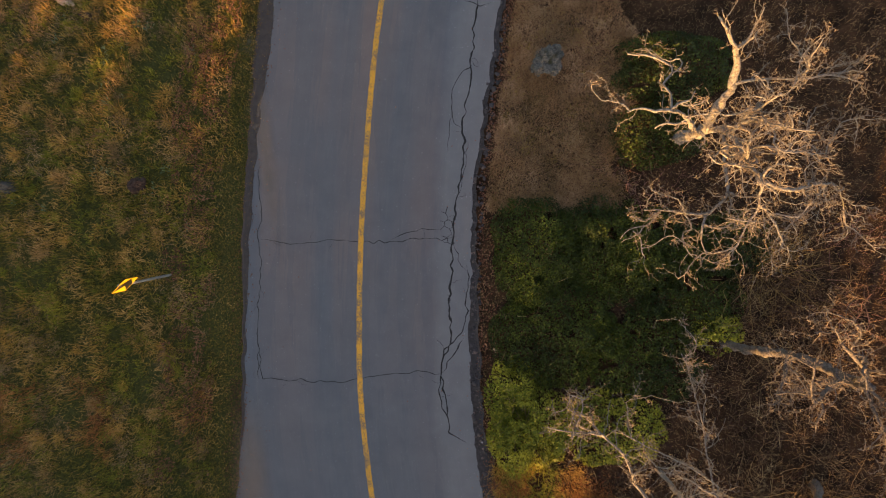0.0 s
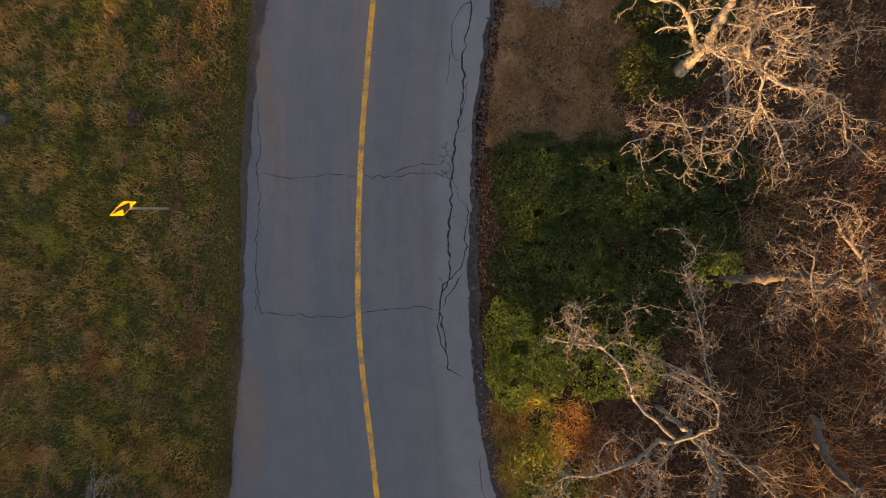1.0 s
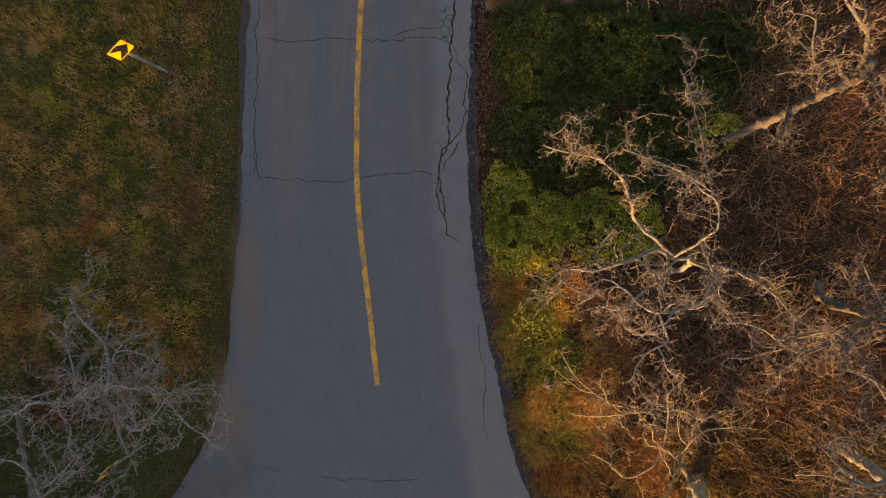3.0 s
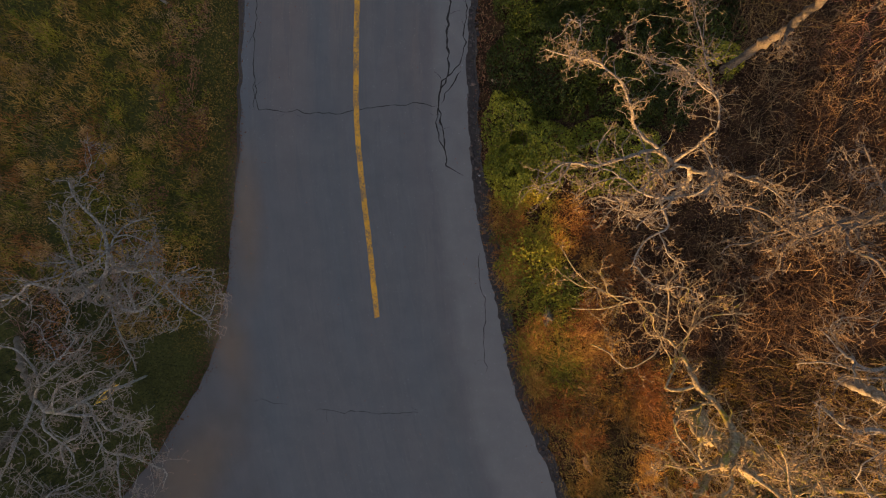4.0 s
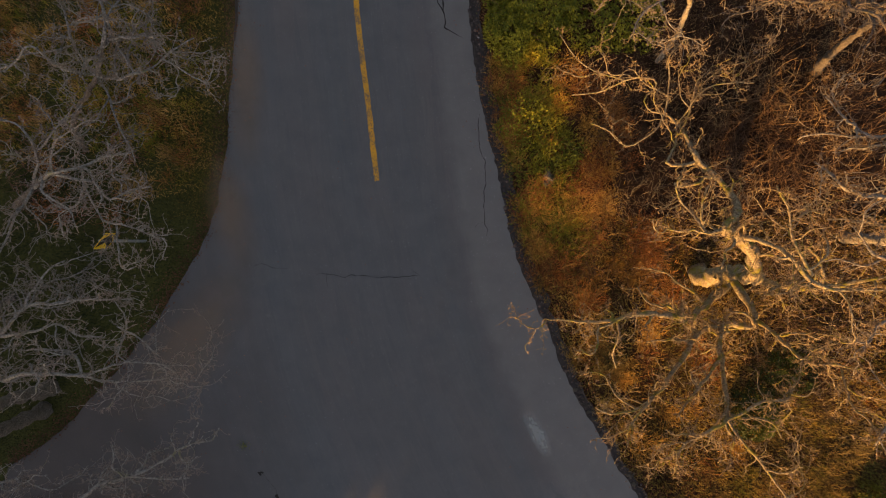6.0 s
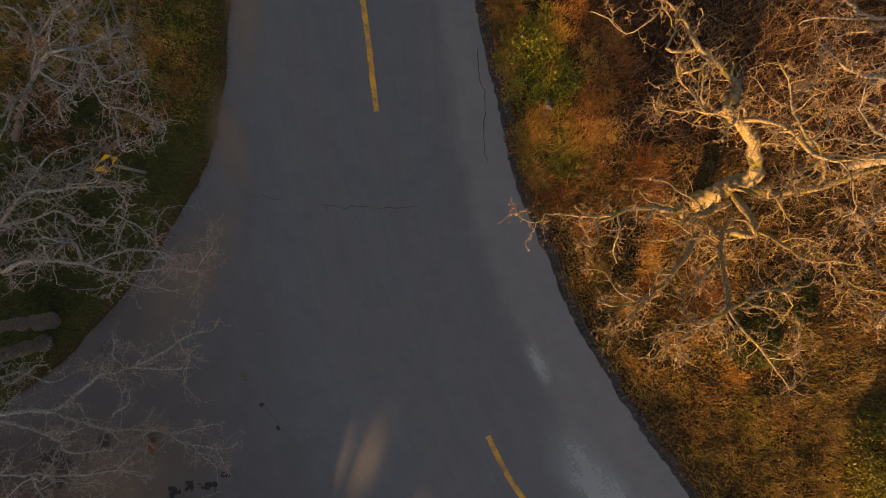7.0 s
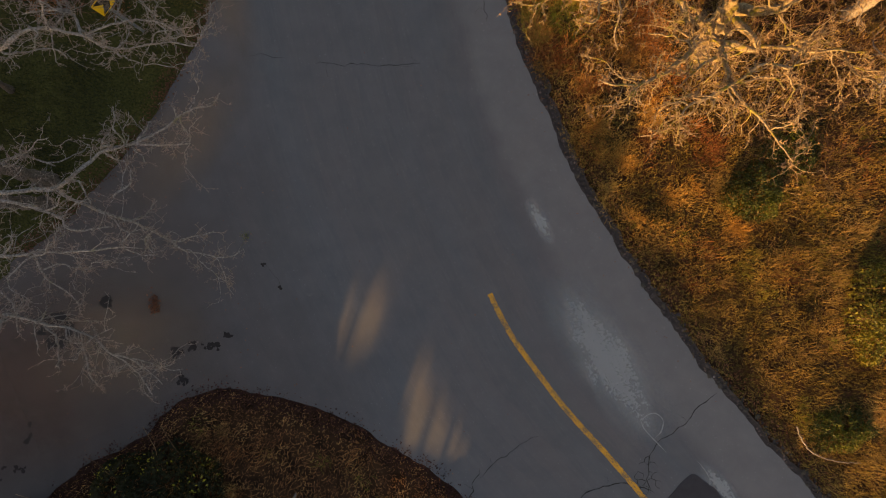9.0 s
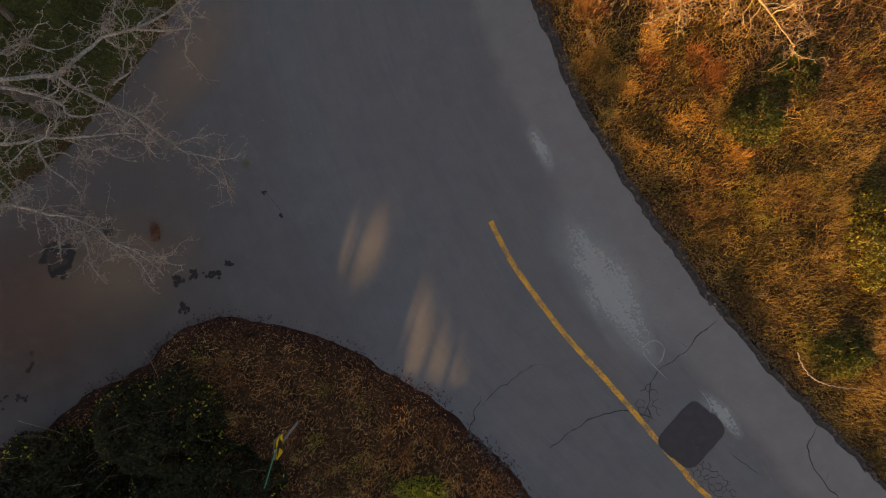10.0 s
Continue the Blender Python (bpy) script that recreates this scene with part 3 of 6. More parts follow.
def crack_net(x, y, rx, ry, turn, cell, seed, width=0.012):
    """Alligator cracking: the outlines of small uneven cells."""
    from mathutils import geometry
    r = np.random.default_rng(seed)
    c, s = math.cos(turn), math.sin(turn)
    grid = [((i + 0.5 * (j % 2)) * cell + r.normal(0, cell * 0.2), j * cell * 0.87 + r.normal(0, cell * 0.2)) for i in range(-7, 8) for j in range(-7, 8)]
    grid = [q for q in grid if (q[0] / (rx + cell)) ** 2 + (q[1] / (ry + cell)) ** 2 < 1]
    v, _, f, *_ = geometry.delaunay_2d_cdt([Vector(q) for q in grid], [], [], 0, 1e-5)
    heart = [sum((v[k] for k in t), Vector((0, 0))) / 3 for t in f]
    sides = collections.defaultdict(list)
    for n, t in enumerate(f):
        for a, b in zip(t, t[1:] + t[:1]):
            sides[min(a, b), max(a, b)].append(n)
    for n, pair in enumerate(sides.values()):
        if len(pair) == 2 and r.random() < 0.85:
            q, m = heart[pair[0]], heart[pair[1]]
            mid = (q + m) / 2 + Vector(r.normal(0, cell * 0.06, 2))
            if (mid.x / rx) ** 2 + (mid.y / ry) ** 2 < r.uniform(0.6, 1.1):
                line = [(x + w.x * c - w.y * s, y + w.x * s + w.y * c) for w in (q, mid, m)]
                strip("crack", line, width * r.uniform(0.5, 1.5), M_CRACK, 0.0038, step=0.05, seed=seed + 60 + n, parent=road, smooth_path=False)


crack_net(5.75, -24.62, 0.42, 0.62, -0.12, 0.24, 3, 0.012)
crack_net(7.6, -26.95, 0.85, 0.34, -0.75, 0.2, 4, 0.012)
crack_net(0.16, 0.42, 0.26, 0.62, 0.06, 0.25, 5, 0.013)


def blob(name, x, y, rx, ry, turn, material, z, parent, label="", n=28, rough=0.12, square=2.0, seed=0):
    """A low slab with a rounded uneven outline."""
    r = np.random.default_rng(seed)
    ang = np.linspace(0, 2 * np.pi, n, endpoint=False)
    ca, sa = np.cos(ang), np.sin(ang)
    rad = 1 / (np.abs(ca) ** square + np.abs(sa) ** square) ** (1 / square)
    rad *= 1 + np.convolve(r.normal(0, rough, n + 2), [0.25, 0.5, 0.25], "valid")
    u, v = ca * rad * rx, sa * rad * ry
    c, s = math.cos(turn), math.sin(turn)
    bm = bmesh.new()
    top = [bm.verts.new((x + a * c - b * s, y + a * s + b * c, z)) for a, b in zip(u, v)]
    low = [bm.verts.new((x + (a * c - b * s) * 1.03, y + (a * s + b * c) * 1.03, -0.01)) for a, b in zip(u, v)]
    bm.faces.new(top)
    for k in range(n):
        bm.faces.new((low[k], low[(k + 1) % n], top[(k + 1) % n], top[k]))
    return part(name, bm, material, parent, label)


blob("asphalt_patch", 6.99, -25.6, 0.85, 0.7, 0.85, M_PATCH, 0.012, road, "square black asphalt repair", rough=0.03, square=5.0, n=48)
blob("pothole", -11.2, -20.08, 0.5, 0.5, 0.3, M_POTHOLE, 0.007, road, "round pothole filled with wet brown grit", rough=0.24, seed=1, n=44)
blob("pothole", -9.75, -19.3, 0.2, 0.17, 0.3, M_POTHOLE, 0.007, road, "small pothole filled with wet brown grit", rough=0.25, seed=2, n=30)
blob("grit", -11.25, -20.13, 0.3, 0.27, 0.8, M_GRIT, 0.011, road, "loose brown grit in the pothole", rough=0.4, seed=4, n=40)
pit = np.random.default_rng(88)
for k, (x, y, w, h, n) in enumerate([(-7.75, -20.8, 0.2, 0.1, 7), (-7.3, -20.6, 0.16, 0.14, 7), (-6.75, -20.62, 0.24, 0.1, 7), (-6.35, -20.35, 0.12, 0.06, 2), (-7.62, -21.6, 0.1, 0.16, 6), (-12.5, -24.1, 0.35, 0.08, 5), (-13.2, -24.4, 0.3, 0.1, 4), (-5.2, -18.3, 0.08, 0.06, 2), (-4.75, -18.95, 0.06, 0.05, 1), (-12.1, -23.2, 0.06, 0.3, 3)]):
    for j in range(n * 2):
        size = pit.uniform(0.02, 0.07)
        blob("chip", x + pit.normal(0, w * 0.6), y + pit.normal(0, h * 0.6), size * pit.uniform(0.7, 1.5), size, pit.uniform(0, 3), M_POTHOLE, 0.0062 + 0.0002 * j, road, rough=0.6, seed=100 + 9 * k + j, n=11)
for k, line in enumerate([
    [(6.3, -23.95), (5.65, -23.21), (5.7, -22.92), (5.98, -22.81), (6.22, -23.01), (6.17, -23.34), (5.97, -23.55)],
    [(7.21, -24.23), (7.47, -24.57), (7.57, -24.85), (7.47, -25.02)],
    [(3.74, -19.85), (4.06, -20.11), (3.9, -19.7), (4.1, -19.54)],
    [(4.45, -21.42), (4.69, -21.91), (5.14, -21.84), (5.02, -21.59)]]):
    strip("chalk_mark", line, 0.022, M_CHALK, 0.006, "thin white survey mark", taper=True, step=0.05, seed=40 + k, parent=road)


def smear(x, y, length, width, turn, material, label, z=0.0045):
    """A patch of dust: a fine sheet with soft edges just above the asphalt."""
    bm = bmesh.new()
    layer = bm.loops.layers.uv.new("rim")
    c, s = math.cos(turn), math.sin(turn)
    grid = {}
    for i in range(13):
        for j in range(7):
            a, b = (i / 6 - 1), (j / 3 - 1)
            u, v = a * length / 2, b * width / 2
            grid[i, j] = (bm.verts.new((x + u * c - v * s, y + u * s + v * c, z)), (a, b))
    for i in range(12):
        for j in range(6):
            q = [grid[i, j], grid[i + 1, j], grid[i + 1, j + 1], grid[i, j + 1]]
            f = bm.faces.new([e[0] for e in q])
            for loop, e in zip(f.loops, q):
                loop[layer].uv = e[1]
    return part("dust_stain", bm, material, road, label)


M_DUST = stain_material("pale_dust", (0.34, 0.36, 0.36), 0.66, 3.0, 0.3, 0.26, True)
M_LANEDIRT = stain_material("lane_dirt", (0.135, 0.08, 0.059), 0.6, 1.2)
M_LEAFDUST = stain_material("brown_dust", (0.3, 0.2, 0.13), 0.35)
smear(4.6, -21.2, 6.6, 2.3, radians(-57), M_DUST, "pale dust smear")
smear(2.75, -17.2, 1.8, 0.6, radians(-62), M_DUST, "pale dust smear", 0.0047)
smear(7.9, -25.0, 2.2, 0.7, radians(-50), M_DUST, "pale dust smear", 0.0049)
smear(-7.2, -14.6, 6.5, 2.6, radians(-126), M_LEAFDUST, "thin brown dirt drift")
smear(-5.55, -7.0, 7.0, 1.5, radians(94), M_LEAFDUST, "thin brown dirt drift", 0.0048)
smear(-6.1, -10.6, 5.0, 1.7, radians(106), M_LEAFDUST, "thin brown dirt drift", 0.005)
smear(-5.2, 3.2, 9.0, 0.9, radians(98), M_LEAFDUST, "thin brown dirt drift", 0.0048)
smear(-9.5, -20.5, 6.5, 4.5, radians(20), M_LEAFDUST, "thin brown dirt drift", 0.0047)
smear(-12.2, -21.6, 11.0, 7.0, radians(25), M_LANEDIRT, "brown dirt trodden into the lane", 0.0044)


# ---- verge: grass, litter, rubble ----
def scatter(n, x0, x1, y0, y1, d0=0.05, d1=99.0, seed=0):
    r = np.random.default_rng(seed)
    p = np.stack([r.uniform(x0, x1, n), r.uniform(y0, y1, n)], 1)
    d = verge(p)
    k = (d > d0) & (d < d1)
    return p[k], d[k]


def blades(name, p, d, length, width, material, label, lean=0.6, seed=0, bunch=None, lift=0.0):
    """Bent, tapering grass blades. length: per blade or one number; bunch: centres that the blades lean away from."""
    r = np.random.default_rng(seed + 5)
    n = len(p)
    L = np.broadcast_to(length, n) * r.uniform(0.55, 1.3, n)
    az = r.uniform(0, 2 * np.pi, n)
    if bunch is not None:
        o = p - bunch
        az = np.arctan2(o[:, 1], o[:, 0]) + r.normal(0, 1.15, n)
    w = width * r.uniform(0.6, 1.4, n)
    out = np.stack([np.cos(az), np.sin(az), 0 * az], 1)
    across = np.stack([-np.sin(az), np.cos(az), 0 * az], 1)
    tilt = np.clip(r.normal(lean, 0.22, n), 0.05, 1.35)
    base = np.column_stack([p, rise(p, d) - 0.01 + lift])
    up = np.array([[0, 0, 1.0]])
    mid = base + (out * np.sin(tilt * 0.6)[:, None] + up * np.cos(tilt * 0.6)[:, None]) * (L * 0.55)[:, None]
    tip = mid + (out * np.sin(tilt * 1.25)[:, None] + up * np.cos(tilt * 1.25)[:, None]) * (L * 0.5)[:, None]
    h = across * (w / 2)[:, None]
    V = np.stack([base - h, base + h, mid - h * 0.75, mid + h * 0.75, tip], 1).reshape(-1, 3)
    F = np.array([[0, 1, 3], [0, 3, 2], [2, 3, 4]])
    F = (F[None] + (np.arange(n) * 5)[:, None, None]).reshape(-1, 3)
    return tagged(under(name, tri_mesh(name, V, F, material)), label, "grass", kind="stuff")


def tufts(name, centres, per, spread, length, width, material, label, seed=0, lean=0.75):
    """Clumps of long blades that arch outwards."""
    r = np.random.default_rng(seed + 9)
    c = np.repeat(centres, per, axis=0)
    p = c + r.normal(0, spread, c.shape) * np.repeat(r.uniform(0.5, 1.4, len(centres)), per)[:, None]
    L = np.repeat(r.uniform(0.6, 1.35, len(centres)), per) * length
    d = verge(p)
    k = d > 0.05
    return blades(name, p[k], d[k], L[k], width, material, label, lean, seed, c[k])


_order = np.argsort(right_line[:, 1])


def beyond(p):
    """Whether points lie on the bank's side of the road."""
    return p[:, 0] > np.interp(p[:, 1], right_line[_order, 1], right_line[_order, 0])


# field beside the road
p, d = scatter(180000, -17, -4.6, -21, 10, -0.05, seed=1)
thin = blotch(p[:, 0], p[:, 1], 1.1)
k = rng.random(len(p)) < np.where(d < 0.4, 0.25 + 0.6 * np.clip(d, 0, 0.4), 0.35 + 0.65 * thin)
k &= p[:, 1] > -22 - (p[:, 0] + 14) * 0.2
# the southern field grass has the shade of the trees in its colour
shaded = p[:, 1] + 2.5 * (blotch(p[:, 0], p[:, 1], 2.0) - 0.5) < -9.5
for sel, mat, name, label in ((k & ~shaded, LAWN, "field_grass", "rough green and olive winter grass on the field"), (k & shaded, DARKGREEN, "shaded_grass", "green grass with the shade under the bare trees in its colour")):
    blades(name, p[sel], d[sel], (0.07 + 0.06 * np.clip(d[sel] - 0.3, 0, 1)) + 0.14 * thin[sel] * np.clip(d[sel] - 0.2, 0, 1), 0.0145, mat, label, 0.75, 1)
pv, dv = scatter(60000, -9, -3.5, -11, 10, 0.0, 1.15, seed=36)
kv = rng.random(len(pv)) < np.clip(1.5 - dv, 0.1, 1)
blades("verge_thatch", pv[kv], dv[kv], 0.085, 0.013, VERGE, "short olive-brown mown verge along the road", 1.1, 36)
c, d = scatter(2600, -16, -6.3, -10, 9, 1.0, seed=2)
c = c[blotch(c[:, 0], c[:, 1], 0.7) > 0.6]
tufts("dry_tuft", c, 26, 0.085, 0.17, 0.0105, TAN, "tan clumps of dead grass in the field", 2)
c, d = scatter(1100, -16, -6.3, -9, 9, 0.9, seed=3)
tufts("green_tuft", c[blotch(c[:, 0] + 31, c[:, 1], 1.3) > 0.42], 34, 0.075, 0.16, 0.013, BRIGHT, "bright green weed clumps in the field", 3)
c, d = scatter(120, -16, -6.4, -9, 9, 1.0, seed=33)
tufts("gold_clump", c, 70, 0.1, 0.26, 0.012, GOLD, "golden dead grass clumps in the field", 33, 0.9)
c, d = scatter(100, -16, -6.6, -10, 9, 1.1, seed=38)
tufts("fuzzy_clump", c, 170, 0.14, 0.22, 0.008, FUZZ, "large fuzzy tan grass clumps in the field", 38, 1.0)
c, d = scatter(95, -16, -6.4, -9, 9, 1.0, seed=39)
tufts("lime_clump", c, 120, 0.15, 0.2, 0.012, YELLOWGREEN, "yellow-green grass clumps in the field", 39, 0.95)
c, d = scatter(60, -16, -7, 0, 9, 1.0, seed=37)
tufts("pale_weed", c, 22, 0.06, 0.1, 0.02, PALEWEED, "pale blue-green weed rosettes in the field", 37, 1.1)
c, d = scatter(420, -16, -6.6, -11, -4, 0.9, seed=34)
c = c[blotch(c[:, 0] + 9, c[:, 1], 0.9) > 0.5]
tufts("russet_tuft", c, 45, 0.16, 0.26, 0.013, RUSSET, "red-brown dead weeds in the field", 34, 0.9)
# island between road and lane
p, d = scatter(70000, -14, 12, -34, -21.8, 0.06, seed=4)
isl = (p[:, 1] < -21.9) & (p[:, 0] < 4 - (p[:, 1] + 29) * 1.0)
p, d = p[isl], d[isl]
blades("island_grass", p, d, 0.1 + 0.12 * blotch(p[:, 0], p[:, 1], 0.5) * np.clip(d, 0.2, 1), 0.013, ISLANDGRASS, "dark brown winter grass on the road island", 0.8, 4)
c, d = scatter(260, -9, 5, -33, -22.3, 0.3, seed=44)
c = c[(c[:, 1] < -22.3) & (blotch(c[:, 0], c[:, 1], 0.8) > 0.5)]
tufts("island_tuft", c, 55, 0.2, 0.28, 0.009, RUSSET, "red-brown dead grass clumps on the road island", 12, 0.95)
c, d = scatter(70, -9, 5, -30, -22.3, 0.5, seed=45)
tufts("island_weed", c[c[:, 1] < -22.4], 40, 0.12, 0.2, 0.01, BRIGHT, "yellow-green weeds on the road island", 13, 0.9)
c, d = scatter(60, -9, 5, -30, -22.3, 0.5, seed=46)
tufts("island_straw", c[c[:, 1] < -22.4], 60, 0.12, 0.26, 0.008, STRAW, "straw clumps on the road island", 14, 0.95)
# bank on the far side of the road
p, d = scatter(75000, 1.2, 6.0, 0.8, 9, 0.42, seed=55)
k = p[:, 0] + 1.6 * (blotch(p[:, 0], p[:, 1], 0.9) - 0.5) < 5.0
p, d = p[k], d[k]
blades("bank_lawn", p, d, 0.07 + 0.2 * blotch(p[:, 0], p[:, 1], 0.5), 0.011, TURF, "short tan winter grass beside the shrubs", 0.95, 55)
c, d = scatter(260, 1.2, 5.2, 0.9, 9, 0.5, seed=56)
tufts("lawn_tuft", c, 36, 0.1, 0.2, 0.01, TAN, "pale arching tufts in the tan grass", 56, 0.95)
c, d = scatter(240, 1.2, 5.2, 0.9, 9, 0.4, seed=57)
tufts("lawn_weed", c, 26, 0.1, 0.12, 0.012, OLIVE, "low olive weeds in the tan grass", 57, 1.0)
p, d = scatter(150000, 0.6, 17, -34, 10, 0.25, seed=5)
k = beyond(p)
p, d = p[k], d[k]
north = p[:, 1] > -8
blades("bank_grass", p[north], d[north], 0.13, 0.0095, BROWNGRASS, "matted brown winter grass on the bank", 0.9, 5)
p2, d2 = scatter(210000, 2, 15, -31, -11, 0.2, seed=15)
k2 = beyond(p2) & (rng.random(len(p2)) < 0.42 + 0.9 * blotch(p2[:, 0], p2[:, 1], 0.45) * blotch(p2[:, 0], p2[:, 1], 1.5) + 0.3 * blotch(p2[:, 0], p2[:, 1], 3.0))
blades("bank_turf", p2[k2], d2[k2], 0.09 + 0.15 * blotch(p2[k2, 0], p2[k2, 1], 0.5), 0.0115, OLIVE, "olive and gold winter grass on the bank", 0.85, 6)
c, d = scatter(2100, 1.5, 9, -17, -7, 0.35, 3.8, seed=6)
patchy = blotch(c[:, 0], c[:, 1], 0.75) * 0.6 + blotch(c[:, 0] + 40, c[:, 1], 0.35) * 0.4
patchy = patchy - 0.12 * np.clip(-13.5 - c[:, 1], 0, 2)
tufts("dead_fern", c[patchy > 0.55], 80, 0.19, 0.22, 0.009, RUSSET, "russet dead fern and grass beside the road", 7, 0.85)
c, d = scatter(1500, 1.5, 10, -18, -6.5, 0.35, 3.2, seed=16)
patchy = blotch(c[:, 0] + 17, c[:, 1], 0.8)
tufts("gold_tuft", c[patchy > 0.56], 70, 0.12, 0.22, 0.0095, GOLD, "golden dead grass clumps among the fern", 17, 0.85)
c, d = scatter(1000, 4, 16, -32, -15, 0.4, 9, seed=7)
c = c[blotch(c[:, 0], c[:, 1], 1.0) > 0.5]
tufts("straw_tuft", c, 70, 0.16, 0.22, 0.0085, STRAW, "arching straw clumps on the bank", 8, 0.95)
c, d = scatter(330, 5, 15, -31, -15, 0.8, 9, seed=73)
tufts("bank_fern", c[blotch(c[:, 0] + 61, c[:, 1], 1.2) > 0.58], 80, 0.2, 0.18, 0.009, RUSSET, "red-brown dead fern in the grass of the bank", 73, 0.9)
c, d = scatter(420, 4, 16, -32, -14, 0.5, 9, seed=71)
tufts("bank_weed", c[blotch(c[:, 0] + 5, c[:, 1], 1.1) > 0.5], 60, 0.16, 0.16, 0.012, DARKGREEN, "dark green weeds in the grass of the bank", 71, 0.9)
c, d = scatter(420, 4, 16, -32, -14, 0.5, 9, seed=72)
tufts("bank_herb", c[blotch(c[:, 0] + 25, c[:, 1], 1.1) > 0.62], 60, 0.13, 0.16, 0.01, BRIGHT, "yellow-green weeds in the grass of the bank", 72, 0.9)
c, d = scatter(500, 1.5, 6, -12, -4, 0.3, 2.2, seed=8)
tufts("green_clump", c, 45, 0.15, 0.24, 0.015, BRIGHT, "yellow-green grass clumps beside the road", 9, 0.9)


def flakes(name, p, z, size, material, label, category, seed=0, flat=0.5):
    """Small curled leaves: two triangles folded along the rib."""
    r = np.random.default_rng(seed + 3)
    n = len(p)
    s = size * r.uniform(0.55, 1.4, n)
    nrm = unit(np.column_stack([r.normal(0, flat, (n, 2)), np.ones(n)]))
    a = unit(np.cross(nrm, r.normal(0, 1, (n, 3))))
    b = np.cross(nrm, a)
    o = np.column_stack([p, z])
    S = s[:, None]
    V = np.stack([o - a * S * 0.6, o + b * S * 0.32 + nrm * S * 0.12, o + a * S * 0.6, o - b * S * 0.32 + nrm * S * 0.12], 1).reshape(-1, 3)
    F = np.array([[0, 1, 2], [0, 2, 3]])
    F = (F[None] + (np.arange(n) * 4)[:, None, None]).reshape(-1, 3)
    return V, F


p, d = scatter(260000, -0.2, 14, -29, 9, 0.17, 0.85, seed=20)
k = (p[:, 0] > 0.6) & (rng.random(len(p)) < np.clip(1.25 - d * 1.4, 0.1, 1) * (0.5 + 0.5 * blotch(p[:, 0], p[:, 1], 0.5)))
V, F = flakes("", p[k], rise(p[k], d[k]) + 0.015, 0.055, LITTER, "", "")
tagged(under("leaf_litter", tri_mesh("leaf_litter", V, F, LITTER)), "red-brown fallen leaves along the road edge", "leaves", kind="stuff")
p, d = scatter(150000, -14, 3, -29, -21.0, -0.55, 0.6, seed=22)
k = (p[:, 1] < -21.0) & (rng.random(len(p)) < np.where(d < 0, 0.55 * np.clip(1 + d / 0.55, 0, 1) ** 2.5 * blotch(p[:, 0], p[:, 1], 0.9), np.clip(1.1 - d * 1.6, 0.08, 1)))
V, F = flakes("", p[k], np.where(d[k] < 0, 0.012, rise(p[k], d[k]) + 0.02), 0.05, DARKLEAVES, "", "")
tagged(under("leaf_drift", tri_mesh("leaf_drift", V, F, DARKLEAVES)), "dark brown fallen leaves round the road island", "leaves", kind="stuff")
p, d = scatter(200000, -13, -4, -18, 9, -0.3, 0.5, seed=23)
k = rng.random(len(p)) < np.where(p[:, 1] < -4, 1.0, 0.3) * np.where(d < 0, 0.45 * np.clip(1 + d / 0.3, 0, 1) ** 2, np.clip(1.1 - d * 2, 0, 1)) * (0.3 + 0.7 * blotch(p[:, 0], p[:, 1], 0.7))
V, F = flakes("", p[k], np.where(d[k] < 0, 0.012, rise(p[k], d[k]) + 0.03), 0.045, LITTER, "", "")
tagged(under("verge_leaves", tri_mesh("verge_leaves", V, F, VERGELEAF)), "brown leaf crumbs along the field verge", "leaves", kind="stuff")
p, d = scatter(30000, -9, -5, -7, 9, 0.85, 2.4, seed=24)
k = blotch(p[:, 0] * 1.6, p[:, 1] * 0.6, 0.5) * 0.6 + 0.4 * blotch(p[:, 0], p[:, 1], 0.2) > 0.52
V, F = flakes("", p[k], rise(p[k], d[k]) + 0.14, 0.045, LITTER, "", "")
tagged(under("field_leaves", tri_mesh("field_leaves", V, F, LITTER)), "pinkish-brown dead leaves caught in the field grass", "leaves", kind="stuff")
p, d = scatter(7000, 1, 14, -14, 2, 0.6, 9, seed=21)
V, F = flakes("", p, rise(p, d) + 0.03, 0.055, DARKLEAVES, "", "")
tagged(under("scattered_leaves", tri_mesh("scattered_leaves", V, F, DARKLEAVES)), "scattered dead leaves under the trees", "leaves", kind="stuff")


r = np.random.default_rng(77)
p = np.stack([r.uniform(-12, 8, 5200), r.uniform(-27, 8, 5200)], 1)
d = verge(p)
k = (d < -0.03) & (r.random(len(p)) < np.where(d > -0.7, 0.55, np.where(p[:, 0] < -5, 0.2, 0.035)))
V, F = flakes("", p[k], np.full(k.sum(), 0.012), 0.035, LITTER, "", "", 9, 0.35)
tagged(under("leaf_crumbs", tri_mesh("leaf_crumbs", V, F, LITTER)), "scattered leaf crumbs lying on the asphalt", "leaves", kind="stuff")
q = np.array([-8.37, -19.36]) + r.normal(0, 0.12, (160, 2)) * [0.7, 1.3]
V, F = flakes("", q, r.uniform(0.01, 0.05, 160), 0.06, LITTER, "", "", 10, 0.8)
tagged(under("leaf_pile", tri_mesh("leaf_pile", V, F, LITTER)), "small drift of orange-brown leaves on the lane", "leaves", kind="stuff")
q = np.array([-5.69, -17.47]) + r.normal(0, 0.07, (220, 2))
blades("moss_clump", q, np.full(220, 0.3), 0.07, 0.012, BRIGHT, "small green weed growing in the asphalt", 0.9, 31)


